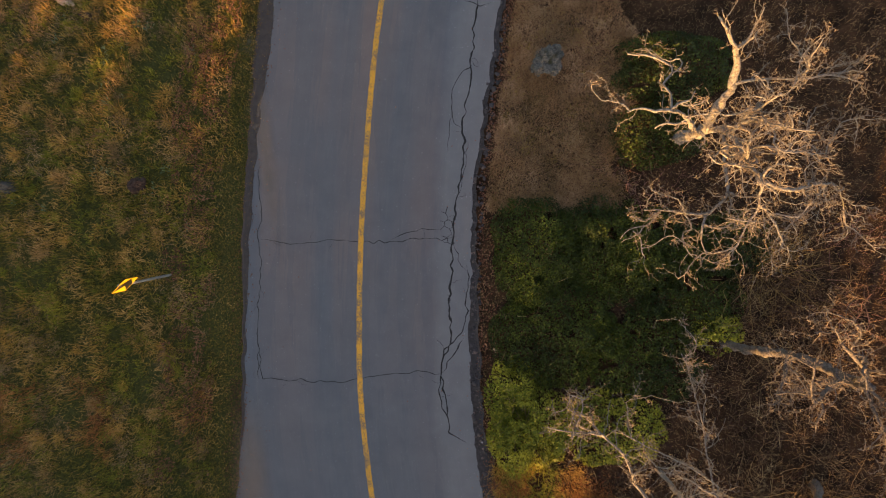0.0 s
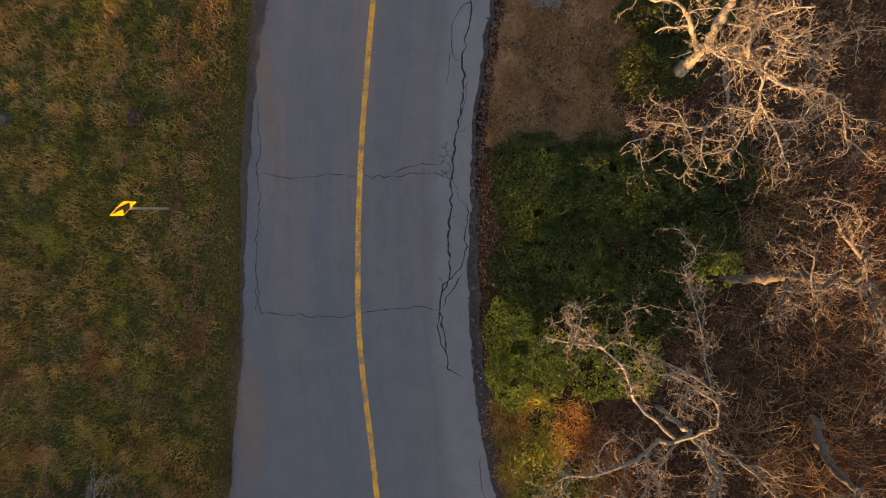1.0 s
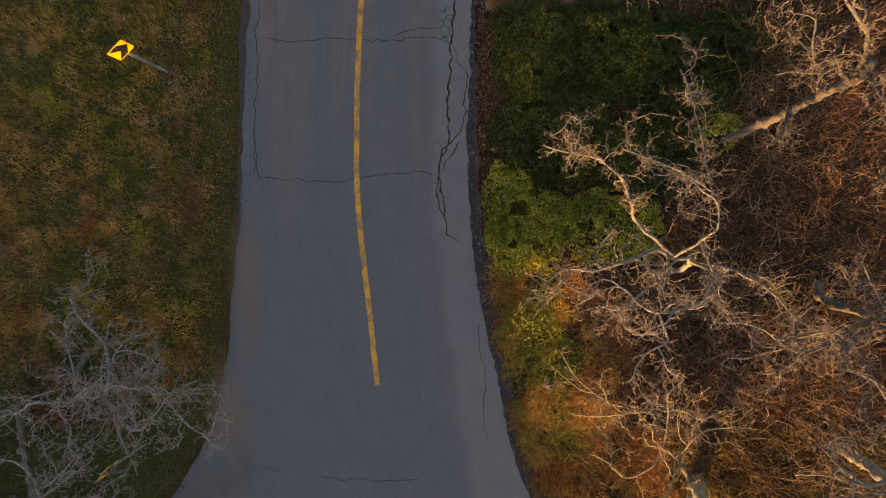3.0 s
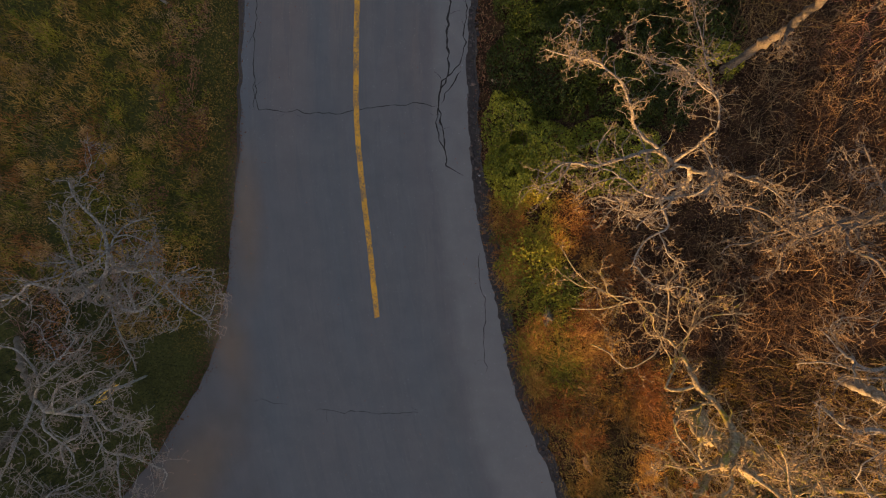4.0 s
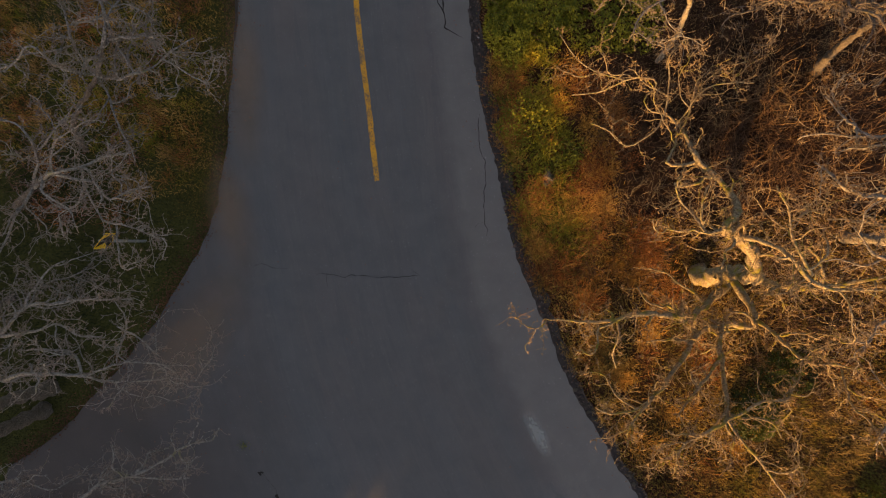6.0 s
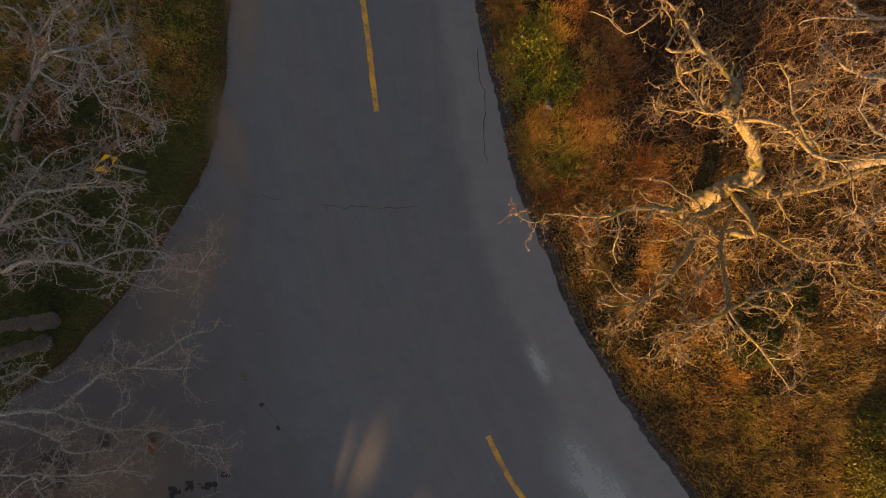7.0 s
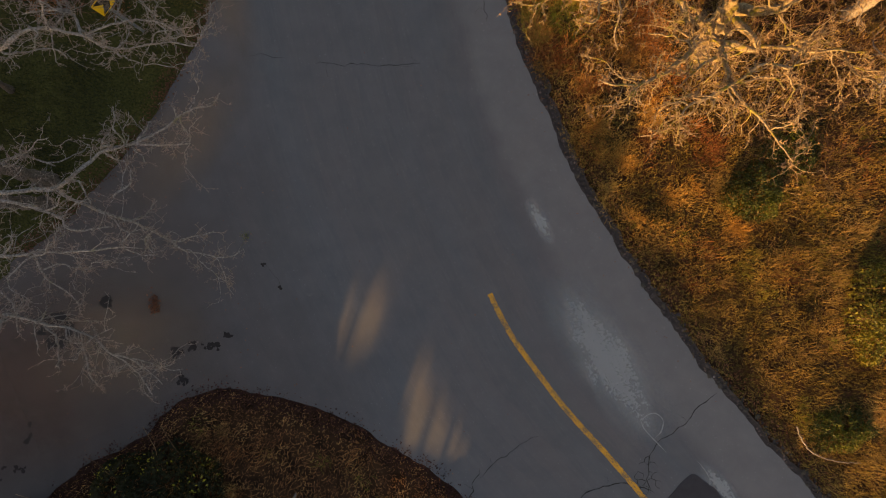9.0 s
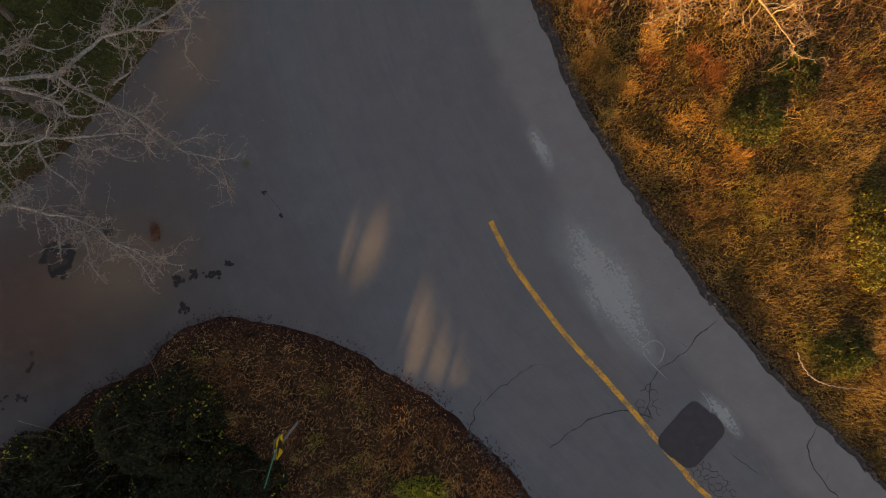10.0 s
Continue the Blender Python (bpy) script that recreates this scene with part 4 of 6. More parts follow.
def rock_mesh(name, material, seed, flat=0.6, detail=2, jag=0.22):
    """An uneven stone: a ball pushed in and out, split by a few cracks."""
    bm = bmesh.new()
    bmesh.ops.create_icosphere(bm, subdivisions=detail, radius=1)
    shift = Vector((seed * 3.1, seed * 1.7, 0))
    for v in bm.verts:
        q = v.co.copy()
        cell = noise.voronoi(q * 1.6 + shift)[0]
        groove = min(1.0, (cell[1] - cell[0]) * 3.5)
        v.co *= 0.8 + jag * noise.noise(q * 1.1 + shift) + jag * 0.5 * noise.noise(q * 3.1 + shift) + 0.22 * groove
        v.co.z *= flat
    me = bpy.data.meshes.new(name)
    bm.to_mesh(me)
    bm.free()
    me.materials.append(material)
    return me


# crumbled edge of the asphalt
def build_shoulder():
    """A dark, sunken, broken strip where the asphalt crumbles into the bank."""
    l = right_line[(right_line[:, 1] < 14) & (right_line[:, 1] > -36)]
    n = len(l)
    out = unit(np.gradient(l, axis=0)) @ np.array([[0, 1], [-1, 0]])
    out *= np.sign((out[:, :1] > 0) - 0.5)
    run = np.arange(n) * 0.13
    wide = np.interp(l[:, 1], [-36, -24, -17, -12, -8, -4, 0, 14], [0.17, 0.18, 0.24, 0.42, 0.44, 0.3, 0.12, 0.14]) * (0.5 + 0.5 * blotch(run, run * 0, 0.9) + 0.5 * blotch(run, run * 0 + 5, 0.3))
    rows = []
    for j in range(7):
        f = j / 6
        q = l - out * 0.03 + out * ((wide + 0.03) * f)[:, None]
        z = 0.016 - 0.02 * np.sin(np.pi * f) + (blotch(q[:, 0], q[:, 1], 0.11) - 0.5) * 0.035 + (0.03 if j == 6 else 0)
        rows.append(np.column_stack([q, z if j else np.full(n, -0.03)]))
    V = np.concatenate(rows)
    i, j = np.meshgrid(np.arange(n - 1), np.arange(6), indexing="ij")
    a = (j * n + i).ravel()
    F = np.concatenate([np.stack([a, a + 1, a + n + 1], 1), np.stack([a, a + n + 1, a + n], 1)])
    tagged(under("shoulder", tri_mesh("shoulder", V, F, M_RUBBLE)), "dark crumbled asphalt shoulder along the road edge", "shoulder", kind="structure")


build_shoulder()


def build_earth_edge():
    """Dark bare earth between the field and the asphalt, fading out southwards."""
    l = left_line[(left_line[:, 1] < 16) & (left_line[:, 1] > -6)]
    n = len(l)
    out = unit(np.gradient(l, axis=0)) @ np.array([[0, 1], [-1, 0]])
    out *= -np.sign((out[:, :1] > 0) - 0.5)
    wide = np.interp(l[:, 1], [-6, -2, 2, 5, 16], [0.05, 0.12, 0.26, 0.42, 0.5]) * (0.75 + 0.5 * blotch(l[:, 0], l[:, 1], 0.7))
    rows = [np.column_stack([l + out * ((wide + 0.02) * f - 0.02)[:, None], np.full(n, z) + (blotch(l[:, 0], l[:, 1] + f, 0.12) - 0.5) * 0.03]) for f, z in ((0, -0.03), (0.05, 0.004), (0.35, 0.01), (0.7, 0.02), (1, -0.01))]
    a = (np.arange(4)[:, None] * n + np.arange(n - 1)).ravel()
    F = np.concatenate([np.stack([a, a + n + 1, a + 1], 1), np.stack([a, a + n, a + n + 1], 1)])
    tagged(under("earth_edge", tri_mesh("earth_edge", np.concatenate(rows), F, M_EARTH)), "dark bare earth along the field side of the asphalt", "shoulder", kind="structure")


M_EARTH = plain("dark_damp_earth", (0.05, 0.039, 0.033), 0.95, vary=0.5, scale=7)
build_earth_edge()
rubble = [rock_mesh("rubble", M_RUBBLE, k, 0.5, 1) for k in range(5)]
pale = [rock_mesh("kerb_stone", M_STONE, 20 + k, 0.6, 2) for k in range(4)]
p, d = scatter(90000, 0.4, 13, -28, 8, 0.0, 0.3, seed=30)
p = p[p[:, 0] > 0.4]
keep = p[rng.random(len(p)) < 0.5]
ico = bmesh.new()
bmesh.ops.create_icosphere(ico, subdivisions=1, radius=1)
iv, jf = np.array([tuple(v.co) for v in ico.verts]), np.array([[v.index for v in f.verts] for f in ico.faces])
ico.free()
size = rng.uniform(0.015, 0.05, len(keep)) * np.where(rng.random(len(keep)) < 0.08, 1.8, 1)
V = keep[:, None, :].repeat(len(iv), 1)
V = np.concatenate([V, np.full((*V.shape[:2], 1), 0.0)], 2) + iv * size[:, None, None] * rng.uniform(0.6, 1.3, (len(keep), len(iv), 1)) * [1, 1, 0.6]
F = (jf[None] + (np.arange(len(keep)) * len(iv))[:, None, None]).reshape(-1, 3)
tagged(under("edge_gravel", tri_mesh("edge_gravel", V.reshape(-1, 3), F, GRAVEL)), "dark crumbled asphalt and gravel along the road edge", "gravel", kind="stuff")
edge_pts = right_line[(right_line[:, 1] < 7) & (right_line[:, 1] > -28)]
for k in range(190):
    q = edge_pts[int(rng.integers(len(edge_pts)))]
    south = q[1] < -13
    if not south and k % 3:
        continue
    s = rng.uniform(0.025, 0.08)
    ob = new("edge_stone", (pale if rng.random() < 0.55 and south else rubble)[k % 4])
    ob.matrix_world = pose(q[0] + rng.uniform(0.08, 0.3), q[1] + rng.uniform(-0.1, 0.12), 0.01, 0, 0, rng.uniform(0, 360)) @ Matrix.Diagonal((s * 1.3, s, s, 1))
    tagged(ob, "loose stone in the crumbled road edge", "stone", "stones along the road edge")


def rock(x, y, sx, sy, sz, turn, material, label, name="boulder", seed=0, category="rock"):
    ob = new(name, rock_mesh(name, material, seed, 0.8, 4, 0.45))
    ob.matrix_world = pose(x, y, sz * 0.35, 0, 0, turn) @ Matrix.Diagonal((sx, sy, sz, 1))
    return tagged(ob, label, category)


rock(2.94, 5.06, 0.46, 0.42, 0.42, 20, M_LICHEN, "grey mossy boulder in the brown grass", seed=61)
rock(1.56, -3.15, 0.13, 0.11, 0.1, 0, M_TANSTONE, "small orange-tan stone at the road edge", "field_stone", 62)
rock(-12.45, 1.55, 0.34, 0.18, 0.22, 0, M_STONE, "long grey stone lying in the field grass", "field_stone", 63)
rock(3.05, -9.89, 0.18, 0.26, 0.24, 10, M_LICHEN, "grey-tan stone among dead fern", "field_stone", 64)
rock(-8.75, 1.6, 0.24, 0.2, 0.3, 40, M_ROT, "dark rotten stump in the field grass", "stump", 65, "stump")
rock(-10.82, 6.9, 0.36, 0.14, 0.16, -25, M_TANSTONE, "tan log end lying in the field grass", "log", 66, "log")
rock(-10.2, 6.45, 0.22, 0.13, 0.12, -40, M_ROT, "dark rotten wood lying in the field grass", "log", 67, "log")
rock(4.22, -14.15, 0.12, 0.3, 0.12, 25, M_TANSTONE, "pale split stone beside the road", "field_stone", 68)


# ---- signs ----
def box(bm, sx, sy, sz, at=(0, 0, 0)):
    bmesh.ops.create_cube(bm, size=1, matrix=Matrix.Translation(at) @ Matrix.Diagonal((sx, sy, sz, 1)))
    return bm


def plate_outline(w, h, r=0.04, n=5):
    pts = []
    for cx, cy, a0 in ((w / 2 - r, h / 2 - r, 0), (-w / 2 + r, h / 2 - r, 90), (-w / 2 + r, -h / 2 + r, 180), (w / 2 - r, -h / 2 + r, 270)):
        pts += [(cx + r * math.cos(radians(a0 + 90 * k / n)), cy + r * math.sin(radians(a0 + 90 * k / n))) for k in range(n + 1)]
    return pts


def slab(outline, y0, y1):
    """A sheet standing in the x-z plane between two depths."""
    bm = bmesh.new()
    a = [bm.verts.new((x, y0, z)) for x, z in outline]
    b = [bm.verts.new((x, y1, z)) for x, z in outline]
    bm.faces.new(a), bm.faces.new(b[::-1])
    for k in range(len(a)):
        bm.faces.new((a[k], b[k], b[(k + 1) % len(a)], a[(k + 1) % len(a)]))
    bmesh.ops.recalc_face_normals(bm, faces=bm.faces)
    return bm


def shifted(bm, dz, dx=0.0):
    bmesh.ops.translate(bm, verts=bm.verts, vec=(dx, 0, dz))
    return bm


def chevron_sign(x, y, turn, height, label, w=0.5, h=0.61, lean=(0, 0), back_plate=False, name_blade=0.0):
    """A steel channel post with a chevron plate; the plate faces local -y, and the chevron points to local +x."""
    sign = new("chevron_sign")
    sign.matrix_world = pose(x, y, 0, lean[0], lean[1], turn)
    top = height
    channel = [(-0.04, -0.016), (-0.04, 0.004), (-0.018, 0.004), (-0.012, 0.03), (0.012, 0.03), (0.018, 0.004), (0.04, 0.004), (0.04, -0.016)]
    bm = bmesh.new()
    lo = [bm.verts.new((a, b + 0.02, -0.1)) for a, b in channel]
    hi = [bm.verts.new((a, b + 0.02, top)) for a, b in channel]
    for k in range(len(lo)):
        bm.faces.new((lo[k], lo[(k + 1) % len(lo)], hi[(k + 1) % len(lo)], hi[k]))
    bm.faces.new(hi)
    bmesh.ops.recalc_face_normals(bm, faces=bm.faces)
    part("post", bm, M_POST, sign, "galvanised steel post")
    cz = top - h / 2 + 0.03
    plate = part("plate", shifted(slab(plate_outline(w, h), -0.003, 0.0), cz), M_YELLOW, sign, "yellow reflective plate")
    v = [(w * 0.45, 0), (w * 0.06, h * 0.44), (-w * 0.42, h * 0.44), (-w * 0.04, 0), (-w * 0.42, -h * 0.44), (w * 0.06, -h * 0.44)]
    part("chevron", shifted(slab(v, -0.0065, -0.0035), cz), M_BLACK, plate, "black chevron")
    for dz in (-0.2, 0.2):
        bm = bmesh.new()
        bmesh.ops.create_cone(bm, segments=8, radius1=0.012, radius2=0.01, depth=0.012, cap_ends=True, matrix=Matrix.Translation((0, -0.01, cz + dz)) @ Matrix.Rotation(radians(90), 4, "X"))
        part("bolt", bm, M_POST, plate, "steel bolt")
    if back_plate:
        part("plate", shifted(slab(plate_outline(w, h), 0.055, 0.058), cz, 0.0), M_GALV, sign, "bare aluminium plate facing the other way")
    if name_blade:
        bm = bmesh.new()
        box(bm, 0.012, 0.95, 0.16, (0, 0.46, top + 0.14))
        bmesh.ops.rotate(bm, verts=bm.verts, cent=(0, 0, 0), matrix=Matrix.Rotation(radians(name_blade), 3, "Z"))
        bmesh.ops.bevel(bm, geom=bm.edges[:], offset=0.003, segments=1, affect="EDGES")
        part("name_blade", bm, M_GREEN, sign, "green street name plate seen edge-on")
        part("bracket", box(bmesh.new(), 0.05, 0.05, 0.1, (0, 0.02, top + 0.03)), M_POST, sign, "steel bracket")
    return tagged(sign, label, "sign", "chevron signs along the bend")


chevron_sign(-7.81, -0.99, 45, 2.66, "yellow chevron sign on a steel post in the field", lean=(0, -4.0))
chevron_sign(-8.4, -11.63, 52, 2.42, "yellow chevron sign on a steel post under bare branches")
chevron_sign(-4.4, -24.96, 90, 2.35, "yellow chevron sign with a green name plate on the island", back_plate=True, name_blade=72)


# ---- trees ----
def gnarl(start, way, length, k, bend, r, up=0.0):
    """Crooked polylines: start, way (N, 3), length (N)."""
    n = len(start)
    P = [start]
    w = unit(way)
    for _ in range(k - 1):
        w = unit(w + r.normal(0, bend, (n, 3)) + [0, 0, up])
        P.append(P[-1] + w * (length / (k - 1))[:, None])
    return np.stack(P, 1)


def sprout(P, R, per, r, spread, flat=0.75, lo=0.15):
    """Starting points, directions and radii for branches off the given ones."""
    n, k, _ = P.shape
    i = np.repeat(np.arange(n), per)
    s = r.uniform(lo, 1.0, len(i)) * (k - 1)
    j = np.minimum(s.astype(int), k - 2)
    f = s - j
    at = P[i, j] * (1 - f)[:, None] + P[i, j + 1] * f[:, None]
    rad = R[i, j] * (1 - f) + R[i, j + 1] * f
    t = unit(P[i, j + 1] - P[i, j])
    side = r.normal(0, 1, (len(i), 3)) * [1, 1, flat]
    side = unit(side - t * (side * t).sum(1, keepdims=True))
    a = r.uniform(*spread, len(i))[:, None]
    return at, t * np.cos(a) + side * np.sin(a), rad


limbs = []


def limb(*points):
    """Notes the course of one limb of the next tree; the first is its trunk."""
    limbs.append(points)


def oak(name, label, trunk_r, bark_m, twig_m, seed, dense=1.0, limb_r=0.1, bare=(), heavy=(), twiggy=1.0, trunk_m=None, lead=0.1, group="bare trees beside the road"):
    """A crooked bare tree on the limbs noted so far: each starts as thick as the wood that it leaves allows."""
    r = np.random.default_rng(seed)
    tree = new(name)
    base = np.array(limbs[0][0])
    inv = np.array([base[0], base[1], 0])
    tree.location = (base[0], base[1], 0)
    stock, wood = [], []
    for q, line in enumerate(limbs):
        length = np.linalg.norm(np.diff(np.asarray(line, float), axis=0), axis=1).sum()
        k = max(8, int(length * 9))
        p = spline(line, k)
        s = np.linspace(0, 1, k)
        ends = np.minimum(1, np.minimum(s, 1 - s) * 6)[:, None]
        kinks = np.column_stack([np.convolve(r.normal(0, 1, k + 4), np.ones(3) / 3, "same")[:k] for _ in range(3)])
        p = p + kinks * 0.028 * ends
        if q:
            was = np.concatenate([w[0] for w in wood])
            thick = np.concatenate([w[1] for w in wood])
            start = min(thick[np.argmin(((was - p[0]) ** 2).sum(1))] * 0.94, limb_r * (0.34 + 0.2 * length) * (2.1 if q in heavy else 1.0))
            if q == 1:
                start = lead * 0.97
            rad = 0.011 + max(start - 0.011, 0.004) * (1 - s) ** 0.75
        else:
            rad = trunk_r + (lead - trunk_r) * s + trunk_r * 0.45 * np.exp(-s * 10)
        wood.append((p, rad))
        rad = rad * (1 + np.convolve(r.normal(0, 0.16, k + 2), [0.25, 0.5, 0.25], "valid"))
        V, F = tubes([p - inv], [rad], 9 if q else 14)
        V = V + (np.stack([blotch(V[:, 1] + V[:, 2], V[:, 0] + q, 0.1), blotch(V[:, 0] + V[:, 2], V[:, 1] + q, 0.1), blotch(V[:, 0], V[:, 1] + V[:, 2], 0.1)], 1) - 0.5) * (rad.mean() * 0.7)
        under("limb" if q else "trunk", tri_mesh("limb" if q else "trunk", V, F, bark_m if q else trunk_m or bark_m, True), tree)
        if q:
            stock.append((p - inv, rad, length, 0.35 if q in bare else 1.0))
    # side limbs, each a part of its own
    for p, rad, length, share in list(stock):
        n = max(1, int(length * 1.5 * dense * share))
        at, way, pr = sprout(p[None], rad[None], n, r, (0.5, 1.2), 0.5, lo=0.2)
        for k in range(n):
            W = 0.3 + 1.3 * r.random() ** 1.5
            P = gnarl(at[k:k + 1], way[k:k + 1], np.array([W]), 13, 0.3, r, 0.0)
            R = min(pr[k] * 0.6, 0.028) * np.linspace(1, 0.34, 13) * (1 + r.normal(0, 0.1, 13)) + 0.004
            under("branch", tri_mesh("branch", *tubes(P, R[None], 6), bark_m, True), tree)
            stock.append((P[0], R, W, 0.35 + 0.65 * share))
    lev1P, lev1R = [], []
    for p, rad, length, share in stock:
        n = max(3, int(length * 6.5 * dense * twiggy * share))
        at, way, pr = sprout(p[None], rad[None], n, r, (0.5, 1.35), 0.6, lo=0.1)
        W = 0.08 + 0.75 * r.random(n) ** 2.0
        lev1P.append(gnarl(at, way, W, 7, 0.36, r, 0.0))
        lev1R.append((np.clip(pr * 0.4, 0.0062, 0.012) * (0.75 + 0.4 * W))[:, None] * np.linspace(1, 0.5, 7))
    P1, R1 = np.concatenate(lev1P), np.concatenate(lev1R)
    under("branchwork", tri_mesh("branchwork", *tubes(P1, R1, 4), bark_m, True), tree, kind="stuff")
    at, way, pr = sprout(P1, R1, 4, r, (0.5, 1.3), lo=0.15)
    P2 = gnarl(at, way, 0.03 + 0.26 * r.random(len(at)) ** 1.8, 4, 0.34, r, 0.02)
    R2 = np.clip(pr * 0.66, 0.0048, 0.0078)[:, None] * np.linspace(1, 0.65, 4)
    # short spurs that end in a bud
    at, way, pr = sprout(P2, R2, 2, r, (0.6, 1.4), lo=0.4)
    P3 = gnarl(at, way, r.uniform(0.02, 0.075, len(at)), 3, 0.3, r, 0.05)
    R3 = np.full((len(at), 1), 0.0048) * np.array([0.9, 1.4, 0.8])
    under("twigwork", tri_mesh("twigwork", *joined([tubes(P2, R2, 3), tubes(P3, R3, 3)]), twig_m), tree, kind="stuff")
    limbs.clear()
    return tagged(tree, label, "tree", group)


limb((6.68, 2.90, -0.10), (6.36, 2.68, 1.60), (6.04, 2.50, 3.20), (6.02, 2.75, 3.90), (6.08, 3.18, 4.67))
limb((6.08, 3.18, 4.67), (5.95, 3.60, 5.10), (5.86, 3.76, 5.30), (5.57, 3.98, 5.60), (5.24, 4.24, 5.90))
limb((5.86, 3.76, 5.30), (6.01, 3.87, 5.60), (6.03, 3.97, 5.90))
limb((6.01, 2.50, 3.20), (5.33, 2.27, 4.60), (4.67, 2.18, 6.00), (4.31, 2.19, 6.60), (3.86, 2.19, 7.20), (3.59, 2.16, 7.20), (3.32, 2.19, 7.30), (3.06, 2.10, 7.40))
limb((3.86, 2.19, 7.20), (3.86, 2.43, 7.10), (3.77, 2.64, 7.03), (3.95, 2.92, 7.00), (3.74, 3.04, 7.00), (3.46, 3.14, 7.00), (3.19, 3.18, 7.00))
limb((3.86, 2.19, 7.20), (4.02, 2.27, 7.20), (4.21, 2.34, 7.20), (4.27, 2.49, 7.20))
limb((6.05, 2.50, 3.30), (6.22, 2.42, 3.90), (6.10, 2.04, 4.80), (5.69, 1.45, 6.10), (5.47, 1.00, 7.00), (5.75, 0.60, 6.40), (5.49, -0.01, 6.30), (5.20, -0.35, 6.30))
limb((6.22, 2.42, 3.90), (6.16, 2.00, 4.20), (6.02, 1.46, 4.50), (5.96, 0.90, 4.70), (5.58, 0.55, 4.60), (5.10, 0.54, 4.60), (4.72, 0.60, 4.65), (4.25, 0.60, 4.65))
limb((4.60, 0.56, 4.60), (4.32, 0.29, 4.60), (3.96, 0.18, 4.60), (3.76, 0.00, 4.60))
limb((4.02, 0.17, 4.60), (4.22, -0.09, 4.50), (4.31, -0.40, 4.50))
limb((5.12, 0.52, 4.60), (5.31, 0.22, 4.50), (5.13, 0.13, 4.40), (5.20, -0.22, 4.40), (5.38, -0.40, 4.40))
limb((5.58, 0.53, 4.60), (5.46, 0.13, 4.60), (5.54, -0.10, 4.50), (5.63, -0.36, 4.50))
limb((6.19, 2.23, 4.30), (6.02, 2.38, 5.20), (5.77, 2.34, 6.20), (5.44, 2.27, 7.40), (5.51, 2.35, 7.60))
limb((6.02, 2.34, 5.20), (5.72, 2.09, 6.60), (5.37, 1.68, 8.10), (5.56, 1.59, 8.40))
limb((5.87, 1.65, 5.60), (5.93, 1.72, 6.20), (6.46, 1.61, 6.20), (7.29, 1.61, 5.90))
limb((5.47, 1.00, 7.00), (6.13, 0.86, 6.60), (6.89, 0.98, 6.00), (8.26, 1.12, 4.70), (8.53, 0.65, 4.50), (8.84, 0.09, 4.20), (8.57, -0.06, 4.20))
limb((5.75, 0.58, 6.40), (6.39, 0.46, 5.60), (6.75, 0.15, 5.20), (7.49, -0.28, 4.30), (7.51, -0.59, 4.20))
limb((5.47, 1.00, 7.00), (5.53, 1.18, 7.20), (5.75, 1.22, 7.20), (6.03, 1.20, 7.20))
limb((6.09, 3.23, 4.80), (6.55, 3.26, 5.00), (7.18, 3.18, 5.30), (7.68, 3.25, 5.40), (8.22, 3.01, 5.60))
limb((7.18, 3.18, 5.30), (6.90, 3.24, 6.00), (6.68, 3.28, 6.50), (6.68, 3.50, 6.80))
limb((7.29, 1.61, 5.90), (8.31, 2.41, 4.80), (8.78, 2.52, 4.80))
limb((6.39, 0.46, 5.60), (6.80, 0.44, 5.80), (7.00, 0.69, 6.00))
oak("bare_tree", "crooked bare oak with pale lichened bark above green shrubs", 0.145, BARK, BROWNTWIG, 50, 1.15, 0.046, bare=(1, 3, 4, 5, 8, 9, 10, 11), twiggy=1.2, lead=0.085)

limb((7.94, -2.92, -0.1), (7.89, -2.89, 1.8), (8.12, -2.72, 3.3), (7.77, -2.73, 6), (7.56, -2.64, 6.8))
limb((8.18, -2.7, 3.2), (7.8, -3.15, 3.6), (7.53, -3.57, 4))
limb((7.78, -2.74, 5.8), (6.75, -2.62, 6.9), (6.28, -2.78, 7.2), (6.14, -2.05, 7.5))
limb((7.77, -2.73, 6), (7.32, -2.35, 7), (6.71, -1.84, 7.4), (6.34, -1.44, 7.6))
limb((7.62, -2.68, 6.5), (7.96, -3.07, 7), (8.4, -2.95, 7.4))
limb((7.62, -2.68, 6.5), (7.77, -3.56, 7), (8.2, -3.86, 7.2))
oak("bare_tree", "leaning bare oak with a pale trunk rising from a thicket", 0.115, DARKBARK, BROWNTWIG, 51, 1.4, 0.06, lead=0.08)

limb((6.15, -6.63, -0.1), (5.95, -6.5, 2.2), (5.52, -6.17, 4), (4.82, -6.13, 4.8), (4.39, -5.93, 5.2))
limb((4.39, -5.93, 5.2), (3.85, -6.05, 5.8), (2.99, -6.33, 6), (2.32, -6.32, 6.2), (1.88, -6.62, 6.3))
limb((4.82, -6.13, 4.8), (5.19, -5.78, 5.3), (5.4, -5.53, 5.6), (5.3, -5.05, 5.8), (4.68, -4.64, 6), (4.44, -4.5, 6.2))
limb((5.01, -6.14, 4.58), (4.22, -5.44, 4.5), (3.97, -4.95, 4.8), (3.67, -4.43, 4.9), (3.28, -4.09, 4.9), (2.77, -4.03, 5), (2.12, -3.87, 5.1))
limb((3.26, -4.09, 4.9), (2.77, -3.91, 5), (2.88, -3.34, 5), (2.59, -3.22, 5))
limb((5.3, -5.05, 5.8), (5.35, -4.83, 5.6), (4.79, -4.5, 5.6), (4.11, -4.17, 5.5), (3.61, -3.93, 5.3))
limb((5.27, -4.94, 5.7), (5.19, -3.7, 5.3), (5.05, -2.9, 5.2), (4.82, -2.33, 5.2))
